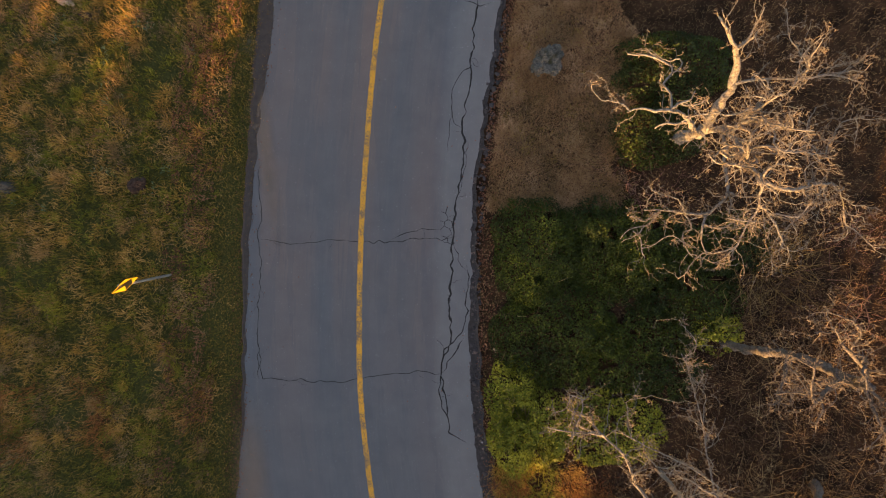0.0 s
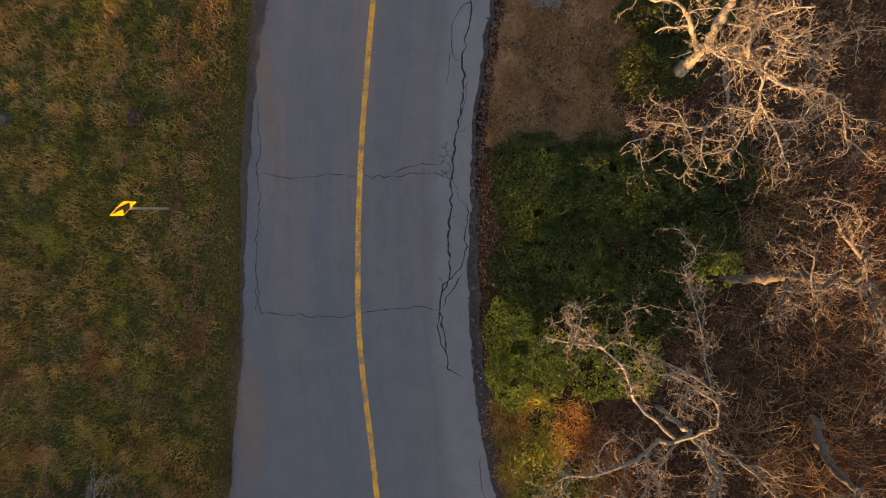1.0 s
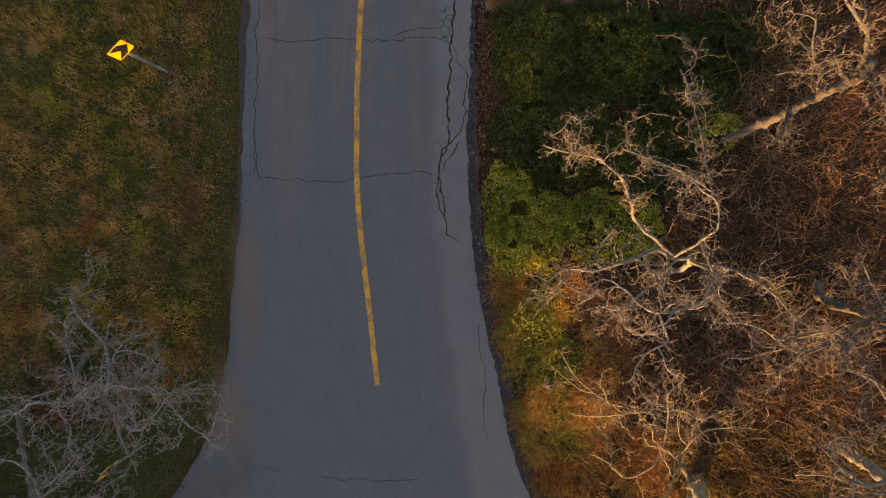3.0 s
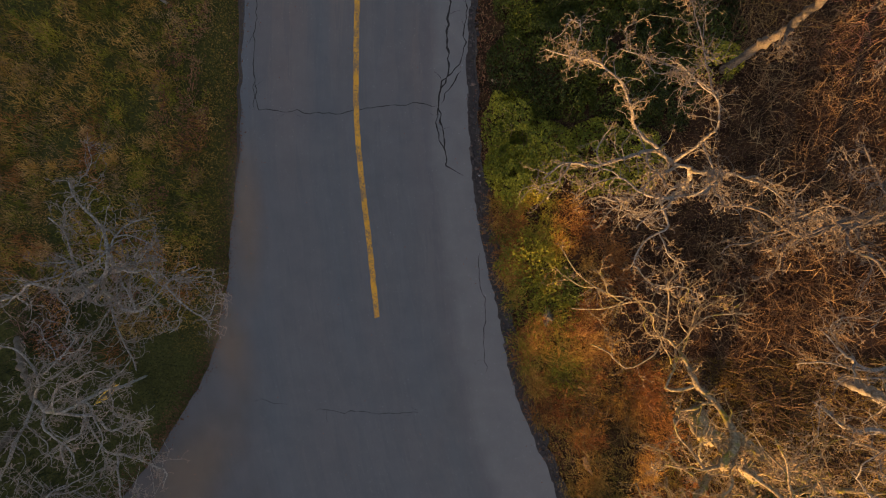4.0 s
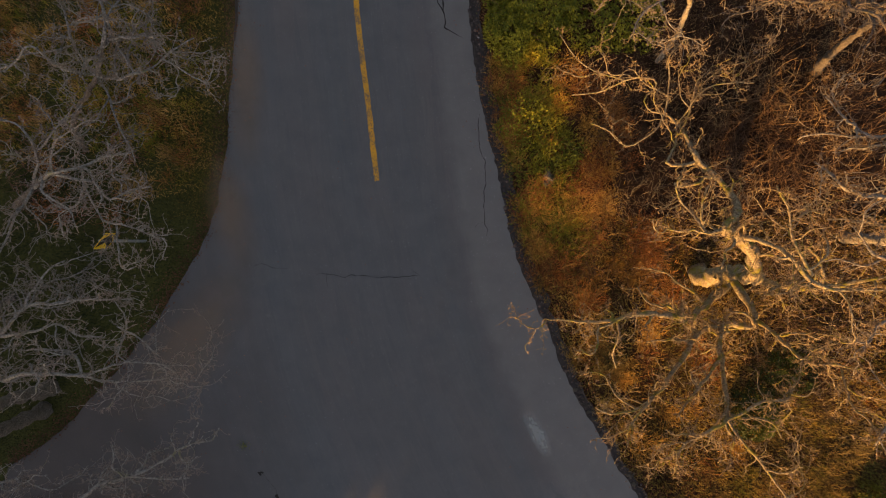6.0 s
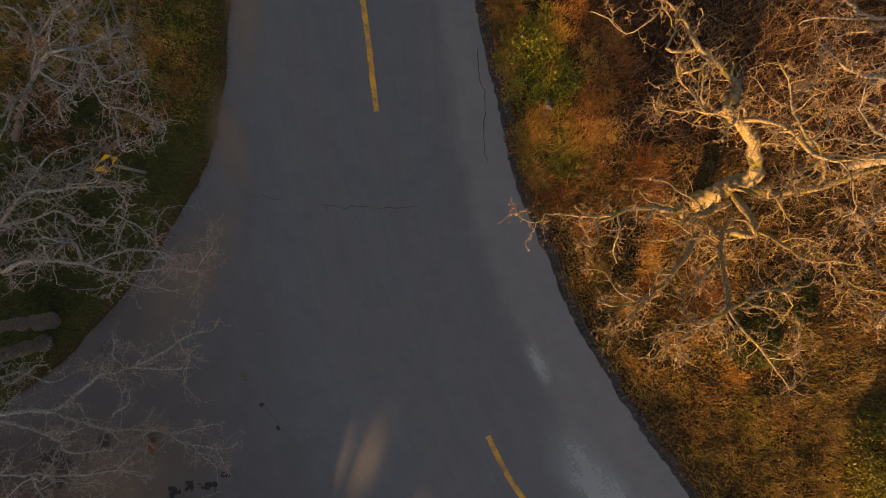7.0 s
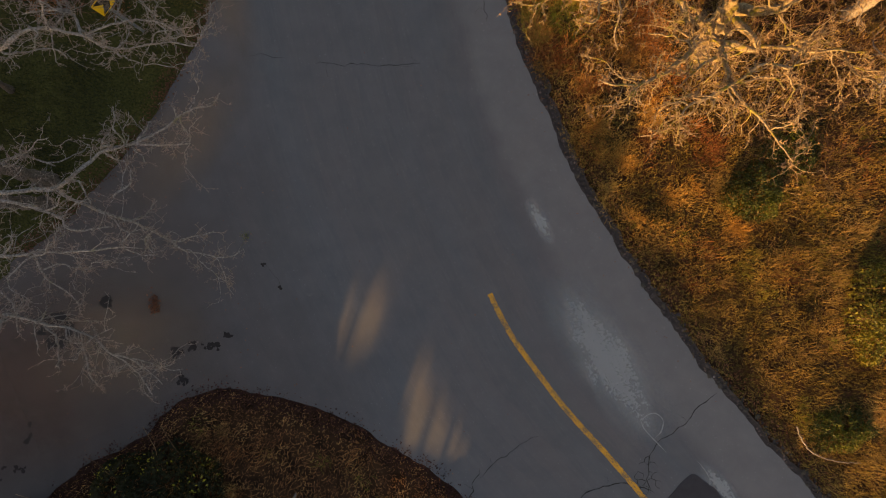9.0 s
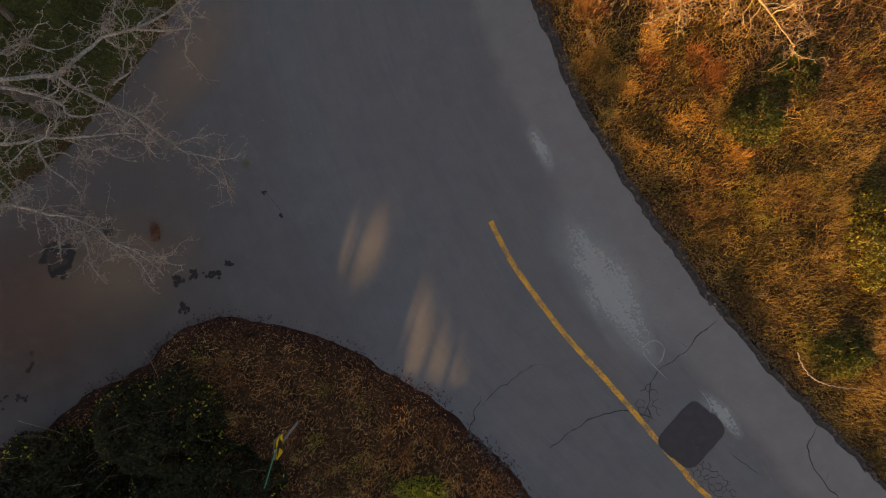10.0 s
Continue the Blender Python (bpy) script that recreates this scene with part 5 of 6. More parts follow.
limb((5.52, -6.21, 4), (5.99, -6.33, 4.8), (6.39, -6.68, 5.6), (6.7, -7.31, 6.2))
limb((5.02, -6.15, 4.6), (4.08, -6.57, 5.6), (3.43, -7.01, 6.3), (2.84, -6.96, 6.6))
limb((5.5, -6.2, 4.1), (5.46, -6.5, 5.6), (4.6, -6.9, 6.6), (3.76, -7.02, 7.04), (3.49, -6.9, 6.87), (3.24, -6.62, 6.5), (2.7, -6.75, 6.6))
limb((3.76, -7.02, 7.04), (3.9, -7.5, 7.0), (3.5, -7.8, 7.0), (3.3, -8.2, 7.0))
oak("bare_tree", "crooked mossy bare tree spreading over yellow-green shrubs", 0.06, BARK, BROWNTWIG, 52, 1.3, 0.036, twiggy=1.1, lead=0.045)

limb((10.72, -6.91, -0.1), (9.49, -7.23, 2.5), (8.78, -7.3, 5), (8.34, -7.36, 6.5))
limb((8.38, -7.35, 6.36), (7.88, -7.42, 6.3), (6.87, -7.48, 7.2), (6.27, -7.56, 7.4), (5.66, -7.89, 7.5))
limb((6.87, -7.48, 7.2), (6.79, -7.88, 7.4), (7.14, -8.08, 7.5), (7.53, -8.68, 7.6))
limb((8.58, -7.3, 5.6), (7.13, -7.38, 6.8), (6.16, -7.64, 7.1), (5.35, -7.24, 7.2), (4.68, -7.14, 7.2))
limb((8.34, -7.36, 6.5), (7.57, -6.79, 7), (7.07, -6.16, 7.3))
limb((7.88, -7.42, 6.3), (7.87, -6.83, 7), (7.66, -6.44, 7.4))
oak("bare_tree", "leaning bare oak with forked limbs in the thicket", 0.12, DARKBARK, BROWNTWIG, 53, 1.5, 0.055, lead=0.05)

limb((7.34, -12.58, -0.10), (6.76, -12.64, 1.80), (6.61, -12.46, 3.40), (6.21, -12.41, 5.50))
limb((6.21, -12.41, 5.50), (5.91, -12.17, 6.00), (5.66, -11.94, 6.40), (5.22, -11.66, 6.90), (4.78, -11.51, 7.29), (5.07, -11.20, 7.10), (4.95, -10.77, 6.90), (4.56, -10.30, 6.70), (4.40, -9.95, 6.70), (4.18, -9.60, 6.69), (3.98, -9.46, 6.67))
limb((4.56, -10.30, 6.70), (4.30, -10.38, 6.75), (3.98, -10.35, 6.77), (4.16, -10.05, 6.70), (4.18, -9.64, 6.69))
limb((3.98, -9.46, 6.67), (3.68, -9.38, 6.67), (3.62, -9.20, 6.67), (3.83, -9.00, 6.70), (3.70, -8.85, 6.70), (3.29, -8.86, 6.66), (2.95, -9.00, 6.40), (2.45, -9.00, 6.20))
limb((3.29, -8.86, 6.66), (2.91, -8.62, 6.30), (2.55, -8.30, 6.20), (2.25, -7.85, 6.10))
limb((3.98, -9.46, 6.67), (3.75, -9.80, 6.70), (3.34, -10.00, 6.68), (3.00, -9.70, 6.60), (2.70, -9.60, 6.60))
limb((3.98, -9.46, 6.67), (4.05, -8.90, 6.70), (4.00, -8.50, 6.80), (4.30, -8.20, 6.80))
limb((4.18, -9.64, 6.69), (4.50, -9.20, 6.90), (4.85, -9.05, 7.00), (5.40, -9.00, 7.00))
limb((7.03, -12.37, 3.00), (7.46, -12.68, 3.80), (7.56, -12.66, 4.70), (7.55, -12.63, 5.39), (7.78, -12.53, 5.80), (8.20, -12.35, 6.40))
limb((5.20, -11.65, 7.10), (5.37, -11.73, 7.50), (5.56, -11.95, 7.80), (5.88, -12.38, 8.00), (6.25, -12.47, 8.10), (6.79, -12.46, 8.20))
limb((5.83, -12.26, 7.95), (5.59, -11.72, 7.90), (5.49, -11.28, 7.90), (5.29, -10.84, 7.90))
limb((6.86, -12.66, 3.20), (7.08, -13.50, 3.80), (6.03, -13.52, 4.30), (5.43, -13.61, 4.70), (5.05, -13.95, 5.00), (4.74, -14.18, 5.26), (4.07, -14.64, 5.90), (3.43, -15.01, 6.50), (3.36, -15.23, 6.50))
limb((4.07, -14.64, 5.90), (3.54, -14.84, 6.20), (3.10, -14.85, 6.30), (2.87, -14.77, 6.30))
limb((6.03, -13.52, 4.30), (5.60, -14.21, 5.40), (5.22, -14.95, 6.40), (4.77, -15.17, 6.50), (4.32, -15.39, 6.60), (4.17, -15.84, 6.60))
limb((5.22, -14.95, 6.40), (5.38, -15.25, 6.50), (5.63, -15.55, 6.60), (5.88, -15.86, 6.60), (6.23, -16.37, 6.60))
limb((5.72, -14.04, 5.10), (5.07, -14.33, 5.80), (4.53, -14.74, 6.20), (4.34, -14.95, 6.30))
limb((5.22, -14.95, 6.40), (5.48, -14.80, 6.50), (5.74, -14.57, 6.50), (6.46, -14.58, 6.20), (7.19, -14.07, 5.42))
limb((7.08, -13.50, 3.80), (7.13, -13.66, 4.40), (7.19, -14.07, 5.42), (7.63, -14.13, 5.60), (8.17, -14.20, 5.70))
limb((7.01, -12.79, 2.60), (5.52, -13.14, 4.50), (4.94, -13.27, 5.20), (4.49, -13.13, 5.80), (3.93, -13.07, 6.00), (3.46, -13.12, 6.00), (2.98, -13.22, 6.00), (1.97, -13.15, 6.00))
limb((7.55, -12.62, 5.30), (7.28, -12.38, 5.90), (6.87, -12.01, 6.40), (6.39, -11.77, 6.70))
limb((4.78, -11.51, 7.29), (4.44, -11.55, 7.30), (4.31, -11.09, 7.40), (4.50, -10.73, 7.40))
limb((4.44, -11.55, 7.30), (4.21, -11.29, 7.30), (4.02, -11.01, 7.30), (3.93, -10.73, 7.30))
limb((7.80, -14.19, 5.60), (7.61, -14.67, 6.20), (7.70, -14.97, 6.60), (7.70, -15.26, 6.80))
oak("bare_tree", "stout leaning bare oak lit golden, spreading over the bank", 0.24, MOSSY, TWIG, 54, 1.4, 0.056, bare=(2, 3, 4, 5), heavy=(8,), twiggy=1.0, lead=0.135)

limb((11.4, -11.6, -0.1), (11.1, -11.7, 2.5), (10.6, -11.9, 4.6), (10.1, -12.0, 5.9))
limb((10.1, -12.0, 5.9), (9.3, -11.7, 6.6), (8.4, -11.5, 7.0), (7.6, -11.0, 7.1), (6.9, -10.9, 7.3), (6.2, -10.4, 7.4))
limb((10.1, -12.0, 5.9), (9.2, -12.6, 6.5), (8.3, -13.2, 6.8), (7.7, -13.1, 6.9), (7.2, -13.7, 7.0))
limb((9.3, -11.7, 6.6), (8.6, -10.9, 6.8), (8.0, -10.0, 7.0), (7.2, -9.9, 7.1), (6.5, -9.3, 7.2))
limb((10.1, -12.0, 5.9), (9.5, -13.5, 6.5), (8.9, -14.3, 6.8), (8.3, -15.2, 7.0), (8.4, -16.0, 7.0))
limb((8.4, -11.5, 7.0), (7.9, -12.0, 7.3), (7.2, -12.0, 7.5), (6.7, -11.5, 7.6))
limb((8.0, -10.0, 7.0), (8.1, -9.2, 7.2), (7.5, -8.7, 7.3))
limb((8.9, -14.3, 6.8), (8.0, -14.5, 7.0), (7.4, -15.2, 7.1))
oak("bare_tree", "bare oak with golden lit twigs behind the stout one", 0.14, BARK, TWIG, 60, 1.35, 0.06, lead=0.09)

limb((-11.20, -15.81, -0.10), (-11.05, -15.70, 2.20), (-10.80, -15.50, 4.20), (-10.32, -15.50, 5.40))
limb((-10.32, -15.50, 5.40), (-8.76, -16.69, 6.30), (-7.92, -16.66, 6.60), (-7.41, -16.62, 6.61), (-6.91, -16.59, 6.68), (-6.61, -16.40, 6.67), (-6.07, -15.96, 6.66), (-5.44, -15.82, 6.66), (-4.93, -15.58, 6.66), (-4.63, -15.35, 6.66), (-4.36, -15.23, 6.70), (-4.05, -15.19, 6.70), (-3.92, -14.98, 6.70))
limb((-6.07, -15.96, 6.66), (-5.97, -15.78, 6.70), (-5.87, -15.63, 6.70))
limb((-5.54, -15.84, 6.66), (-4.82, -15.87, 6.70), (-4.44, -15.85, 6.70))
limb((-4.63, -15.37, 6.66), (-4.61, -15.55, 6.66), (-4.46, -15.75, 6.66))
limb((-6.91, -16.59, 6.68), (-6.65, -16.81, 6.50), (-6.20, -17.05, 6.26), (-5.91, -17.19, 5.80), (-5.67, -17.55, 4.90), (-5.20, -17.51, 4.90), (-4.76, -17.39, 4.90))
limb((-5.67, -17.55, 4.90), (-5.33, -17.79, 4.90), (-4.55, -17.93, 4.80), (-4.19, -17.76, 4.80))
limb((-7.92, -16.79, 6.60), (-7.29, -16.91, 6.65), (-6.78, -17.14, 6.70), (-6.72, -17.30, 6.70), (-6.36, -17.36, 6.70), (-5.90, -17.29, 6.70))
limb((-10.32, -15.50, 5.40), (-8.40, -16.08, 6.20), (-7.74, -15.98, 6.40), (-7.21, -16.09, 6.50), (-6.98, -16.18, 6.50))
limb((-5.96, -16.77, 6.50), (-5.66, -16.52, 6.50), (-5.62, -16.27, 6.50))
oak("bare_tree", "grey bare tree reaching over the side lane", 0.19, GREYBARK, GREYTWIG, 55, 0.9, 0.04, twiggy=1.3, trunk_m=DARKBARK, lead=0.058)

limb((-11.42, -16.45, -0.10), (-11.30, -16.50, 2.20), (-11.10, -16.60, 4.20), (-10.60, -16.70, 5.60))
limb((-10.60, -16.70, 5.60), (-8.30, -17.73, 6.40), (-7.18, -17.75, 6.70), (-6.44, -17.73, 6.75), (-5.87, -17.66, 6.70), (-5.35, -17.69, 6.70))
limb((-7.18, -17.75, 6.70), (-7.58, -17.99, 6.70), (-7.79, -18.19, 6.70))
limb((-7.28, -17.75, 6.70), (-7.17, -18.24, 6.50), (-6.90, -18.45, 6.40), (-6.74, -18.71, 6.30))
limb((-10.60, -16.70, 5.60), (-8.90, -18.59, 6.20), (-7.51, -18.98, 6.40), (-6.69, -19.20, 6.40), (-6.08, -19.63, 6.40), (-5.68, -19.95, 6.40), (-5.40, -20.39, 6.40))
limb((-6.08, -19.63, 6.40), (-5.72, -19.77, 6.30), (-5.31, -20.24, 6.20))
limb((-8.29, -18.37, 6.30), (-7.99, -18.69, 6.30), (-7.90, -19.21, 6.30))
limb((-6.69, -19.20, 6.40), (-6.66, -19.76, 6.30), (-6.47, -20.18, 6.30))
oak("bare_tree", "grey bare tree standing close beside another trunk", 0.19, GREYBARK, GREYTWIG, 56, 1.1, 0.034, twiggy=1.3, trunk_m=DARKBARK, lead=0.042)

limb((-10.20, -9.00, -0.10), (-8.90, -9.00, 2.50), (-7.80, -9.00, 4.40), (-6.39, -8.54, 6.00))
limb((-6.39, -8.54, 6.00), (-5.62, -8.34, 7.20), (-5.52, -8.05, 7.30), (-5.68, -7.65, 7.10), (-5.93, -7.31, 7.20), (-6.17, -7.03, 7.20), (-6.24, -6.76, 7.20))
limb((-5.54, -8.09, 7.30), (-5.49, -7.62, 7.10), (-5.20, -7.46, 7.10), (-4.94, -7.39, 7.10))
limb((-6.39, -8.54, 6.00), (-5.59, -8.84, 6.90), (-4.95, -8.94, 7.50), (-4.71, -8.55, 7.00), (-4.47, -8.36, 7.00), (-4.16, -8.22, 7.06))
limb((-4.71, -8.55, 7.00), (-4.29, -8.79, 7.30), (-3.97, -9.02, 7.40), (-3.73, -9.12, 7.50))
limb((-5.59, -8.79, 6.90), (-5.47, -8.26, 7.00), (-5.12, -8.15, 7.00), (-4.79, -8.10, 7.00))
limb((-4.95, -8.94, 7.50), (-5.28, -8.52, 7.10), (-5.13, -8.02, 7.10))
limb((-6.39, -8.54, 6.00), (-6.34, -8.23, 6.80), (-6.44, -7.65, 7.00), (-6.71, -7.38, 7.00))
limb((-6.39, -8.54, 6.00), (-6.04, -9.14, 6.20), (-5.79, -9.74, 6.20), (-5.60, -10.18, 6.20))
limb((-6.39, -8.54, 6.00), (-6.57, -8.68, 6.80), (-6.61, -8.47, 7.50), (-7.10, -8.71, 7.30), (-7.57, -8.86, 7.20))
limb((-6.34, -8.23, 6.80), (-6.65, -8.41, 7.00), (-7.00, -8.53, 7.20))
oak("bare_tree", "grey twiggy bare tree beside the field", 0.07, GREYBARK, GREYTWIG, 57, 1.2, 0.032, twiggy=1.2, trunk_m=DARKBARK, lead=0.045)

limb((-12.20, -10.60, -0.10), (-10.40, -10.70, 2.40), (-8.90, -10.70, 4.40), (-7.35, -10.69, 6.40))
limb((-7.35, -10.69, 6.40), (-6.25, -10.57, 7.60), (-5.84, -10.44, 7.40), (-5.42, -10.24, 7.30), (-5.12, -10.20, 7.30))
limb((-6.25, -10.57, 7.60), (-5.70, -10.70, 7.40), (-5.52, -10.94, 7.30), (-5.19, -10.86, 7.30), (-4.79, -10.76, 7.30))
limb((-5.84, -10.68, 7.40), (-6.04, -11.04, 7.30), (-6.29, -11.18, 7.30), (-6.32, -11.57, 7.20))
limb((-7.35, -10.69, 6.40), (-7.24, -11.22, 7.00), (-7.48, -11.71, 7.00), (-7.72, -12.19, 7.00))
limb((-7.35, -10.69, 6.40), (-6.89, -10.11, 7.00), (-7.17, -9.69, 7.10), (-7.55, -9.55, 7.10))
limb((-6.89, -10.11, 7.00), (-6.47, -9.86, 7.20), (-6.08, -9.41, 7.30))
limb((-5.90, -10.76, 7.30), (-5.67, -11.27, 7.20), (-5.43, -11.36, 7.20), (-5.10, -11.44, 7.20), (-4.85, -11.59, 7.20), (-4.61, -11.69, 7.20), (-4.66, -11.97, 7.20))
limb((-5.43, -11.36, 7.20), (-5.37, -11.74, 7.30), (-5.22, -12.10, 7.40), (-5.00, -12.08, 7.40))
limb((-8.57, -13.16, 6.00), (-7.40, -12.81, 6.50), (-7.26, -12.55, 6.50), (-6.88, -12.35, 6.50), (-6.51, -12.29, 6.56), (-6.16, -11.98, 6.60))
limb((-7.40, -12.81, 6.50), (-6.71, -12.81, 6.60), (-6.25, -12.58, 6.70), (-5.90, -12.36, 6.70))
oak("bare_tree", "grey bare tree above a chevron sign", 0.08, GREYBARK, GREYTWIG, 58, 1.3, 0.036, trunk_m=DARKBARK, lead=0.045)

limb((-12.30, -13.20, -0.10), (-11.20, -13.40, 2.60), (-10.00, -13.60, 4.60), (-9.07, -14.03, 5.80))
limb((-9.07, -14.03, 5.80), (-7.84, -14.13, 6.60), (-7.29, -13.98, 6.90), (-6.82, -13.93, 7.08), (-6.21, -14.00, 6.89), (-5.80, -14.16, 6.65), (-5.27, -14.13, 6.72), (-4.70, -14.07, 6.70))
limb((-6.15, -14.00, 6.90), (-5.66, -13.80, 6.90), (-5.17, -13.77, 6.90), (-4.76, -13.84, 6.90), (-4.61, -13.94, 6.90))
limb((-5.80, -14.16, 6.65), (-5.66, -14.30, 6.70), (-5.50, -14.38, 6.70))
limb((-9.07, -14.03, 5.80), (-8.10, -13.49, 6.50), (-7.35, -13.04, 7.00), (-7.11, -12.80, 7.00), (-6.54, -12.71, 7.00), (-6.06, -12.66, 7.00), (-5.29, -12.67, 7.00))
limb((-7.67, -13.32, 6.80), (-6.94, -13.20, 7.00), (-6.54, -13.08, 7.00), (-6.21, -13.27, 6.90), (-5.82, -13.33, 6.90))
limb((-7.11, -12.80, 7.00), (-6.92, -12.42, 7.00), (-6.67, -12.13, 7.00), (-6.43, -11.99, 7.00))
limb((-5.65, -13.15, 6.80), (-5.48, -13.28, 6.80), (-5.59, -13.53, 6.80), (-5.61, -13.81, 6.90))
limb((-5.65, -13.15, 6.80), (-5.21, -13.36, 6.80), (-4.92, -13.66, 6.80))
limb((-6.21, -14.00, 6.89), (-6.34, -13.65, 6.90), (-6.53, -13.55, 6.90), (-7.29, -13.57, 6.80))
limb((-4.73, -14.07, 6.70), (-4.38, -14.16, 6.70), (-4.22, -13.96, 6.70), (-4.01, -13.71, 6.70))
oak("bare_tree", "grey bare tree spreading low over the dark verge", 0.09, GREYBARK, GREYTWIG, 59, 1.2, 0.038, trunk_m=DARKBARK, lead=0.045)


# ---- shrubs ----
def shrub(x, y, rx, ry, h, material, label, leaves=1000, size=0.062, seed=0, name="shrub", stems=26):
    """A low mound of stems and many separate leaves with an uneven outline."""
    r = np.random.default_rng(seed + 100)
    top = new(name)
    top.location = (x, y, 0)
    n = int(leaves * rx * ry * 3.2)
    a, q = r.uniform(0, 2 * np.pi, n), np.sqrt(r.random(n))
    edge = 0.78 + 0.38 * blotch(np.cos(a) * 1.5 + seed, np.sin(a) * 1.5, 0.6)
    u, v = np.cos(a) * q * rx * edge, np.sin(a) * q * ry * edge
    lump = 0.5 + 0.5 * blotch(x + u, y + v, 0.7) + 0.4 * blotch(x + u + 9, y + v, 0.2)
    bare = blotch(x + u + 3, y + v, 0.3) < 0.16
    lump = np.where(bare, lump * 0.3, lump)
    Z = h * np.clip(1 - q ** 3, 0.08, 1) * lump
    z = Z * (1 - 0.55 * r.random(n) ** 2.2) + 0.05
    V, F = flakes("", np.stack([u, v], 1), z, size, material, "", "", seed, 0.85)
    under("foliage", tri_mesh("foliage", V, F, material), top, kind="stuff")
    if material is NEEDLE:
        # sun on the outer tips, put in as yellow-green leaves
        tip = (r.random(n) < 0.09) & (blotch(x + u, y + v, 0.4) * 0.5 + q * 0.6 > 0.72)
        under("sunlit_tips", tri_mesh("sunlit_tips", *flakes("", np.stack([u, v], 1)[tip], z[tip] + 0.08, size * 0.8, LIME, "", "", seed + 1, 0.85), LIME), top, "outer tips with sunlight put into their yellow-green colour", kind="stuff")
    m = stems
    at = np.column_stack([r.normal(0, rx * 0.3, m), r.normal(0, ry * 0.3, m), np.zeros(m) - 0.03])
    way = np.column_stack([at[:, 0] / rx, at[:, 1] / ry, np.full(m, 0.9)]) + r.normal(0, 0.3, (m, 3))
    way[:, 2] = np.abs(way[:, 2]) + 0.3
    P = gnarl(at, way, h * r.uniform(0.9, 1.35, m), 6, 0.2, r)
    under("stem_mass", tri_mesh("stem_mass", *tubes(P, np.full((m, 1), 0.011) * np.linspace(1, 0.4, 6), 4), CANE), top, kind="stuff")
    return tagged(top, label, "shrub", "shrubs beside the road")


shrub(6.34, -0.43, 1.83, 1.59, 0.60, LEAF, "dense dark green leafy shrub beside the road", seed=0, leaves=1300, size=0.06)
shrub(8.09, -0.11, 1.51, 1.27, 0.67, LEAF, "dense dark green leafy shrub beside the road", seed=1, leaves=1300, size=0.06)
shrub(4.42, 0.38, 1.51, 0.96, 0.57, LEAF, "dense dark green leafy shrub beside the road", seed=2, leaves=1300, size=0.06)
shrub(2.72, -0.41, 1.51, 1.74, 0.72, LEAF, "dense dark green leafy shrub beside the road", seed=3, leaves=1300, size=0.06)
shrub(5.07, -0.42, 2.07, 1.75, 0.54, LEAF, "dense dark green leafy shrub beside the road", seed=4, leaves=1300, size=0.06)
shrub(7.13, -1.39, 1.75, 1.91, 0.67, LEAF, "dense dark green leafy shrub beside the road", seed=5, leaves=1300, size=0.06)
shrub(3.45, -2.66, 2.06, 1.75, 0.67, LEAF, "dense dark green leafy shrub beside the road", seed=6, leaves=1300, size=0.06)
shrub(5.85, -3.31, 2.06, 1.75, 0.67, LEAF, "dense dark green leafy shrub beside the road", seed=7, leaves=1300, size=0.06)
shrub(2.63, -5.38, 1.35, 1.27, 0.80, LIME, "yellow-green leafy shrub catching light", seed=8, leaves=900, size=0.07)
shrub(4.71, -5.39, 1.74, 1.35, 0.80, LIME, "yellow-green leafy shrub catching light", seed=9, leaves=900, size=0.07)
shrub(6.54, 4.76, 1.95, 1.33, 0.9, LEAF, "dense dark green leafy shrub beside the road", seed=10, leaves=1300, size=0.06)
shrub(6.01, 2.97, 1.49, 1.10, 0.8, LEAF, "dense dark green leafy shrub beside the road", seed=11, leaves=1300, size=0.06)
# these two also take the leaf colour that has sunlight in it
shrub(1.91, -4.42, 0.71, 1.11, 0.72, LIME, "yellow-green leafy shrub catching light", seed=12, leaves=1100, size=0.065)
shrub(1.99, -5.58, 0.71, 1.19, 0.67, LIME, "yellow-green leafy shrub catching light", seed=13, leaves=1100, size=0.065)
shrub(2.56, -8.20, 1.0, 0.9, 0.28, LIME, "yellow-green leafy shrub catching light", seed=14, leaves=420, size=0.07)
shrub(3.52, -9.16, 0.88, 0.6, 0.28, LIME, "yellow-green leafy shrub catching light", seed=15, leaves=420, size=0.07)
shrub(7.68, -2.64, 0.94, 0.78, 0.8, LIME, "yellow-green leafy shrub catching light", seed=16, leaves=900, size=0.07)
shrub(-11.12, -26.15, 2.13, 1.30, 1.6, NEEDLE, "dark evergreen shrub on the road island", seed=17, leaves=900, size=0.09)
shrub(-8.32, -24.93, 1.90, 1.59, 1.7, NEEDLE, "dark evergreen shrub on the road island", seed=18, leaves=900, size=0.09)
shrub(-7.11, -26.65, 2.27, 1.66, 1.8, NEEDLE, "dark evergreen shrub on the road island", seed=19, leaves=900, size=0.09)
shrub(-10.83, -27.64, 3.02, 1.36, 1.9, NEEDLE, "dark evergreen shrub on the road island", seed=20, leaves=900, size=0.09)
shrub(11.35, -23.3, 1.2, 0.8, 0.26, LEAF, "dense dark green leafy shrub beside the road", seed=21, leaves=1300, size=0.06)
shrub(12.04, -19.94, 0.85, 1.71, 1.1, OLIVELEAF, "yellow-green leafy shrub catching light", seed=22, leaves=900, size=0.07)
shrub(-0.89, -27.04, 0.80, 0.51, 0.45, LIME, "yellow-green leafy shrub catching light", seed=23, leaves=900, size=0.07)
shrub(9.81, -15.32, 1.11, 0.95, 0.72, LEAF, "dense dark green leafy shrub beside the road", seed=24, leaves=1300, size=0.06)
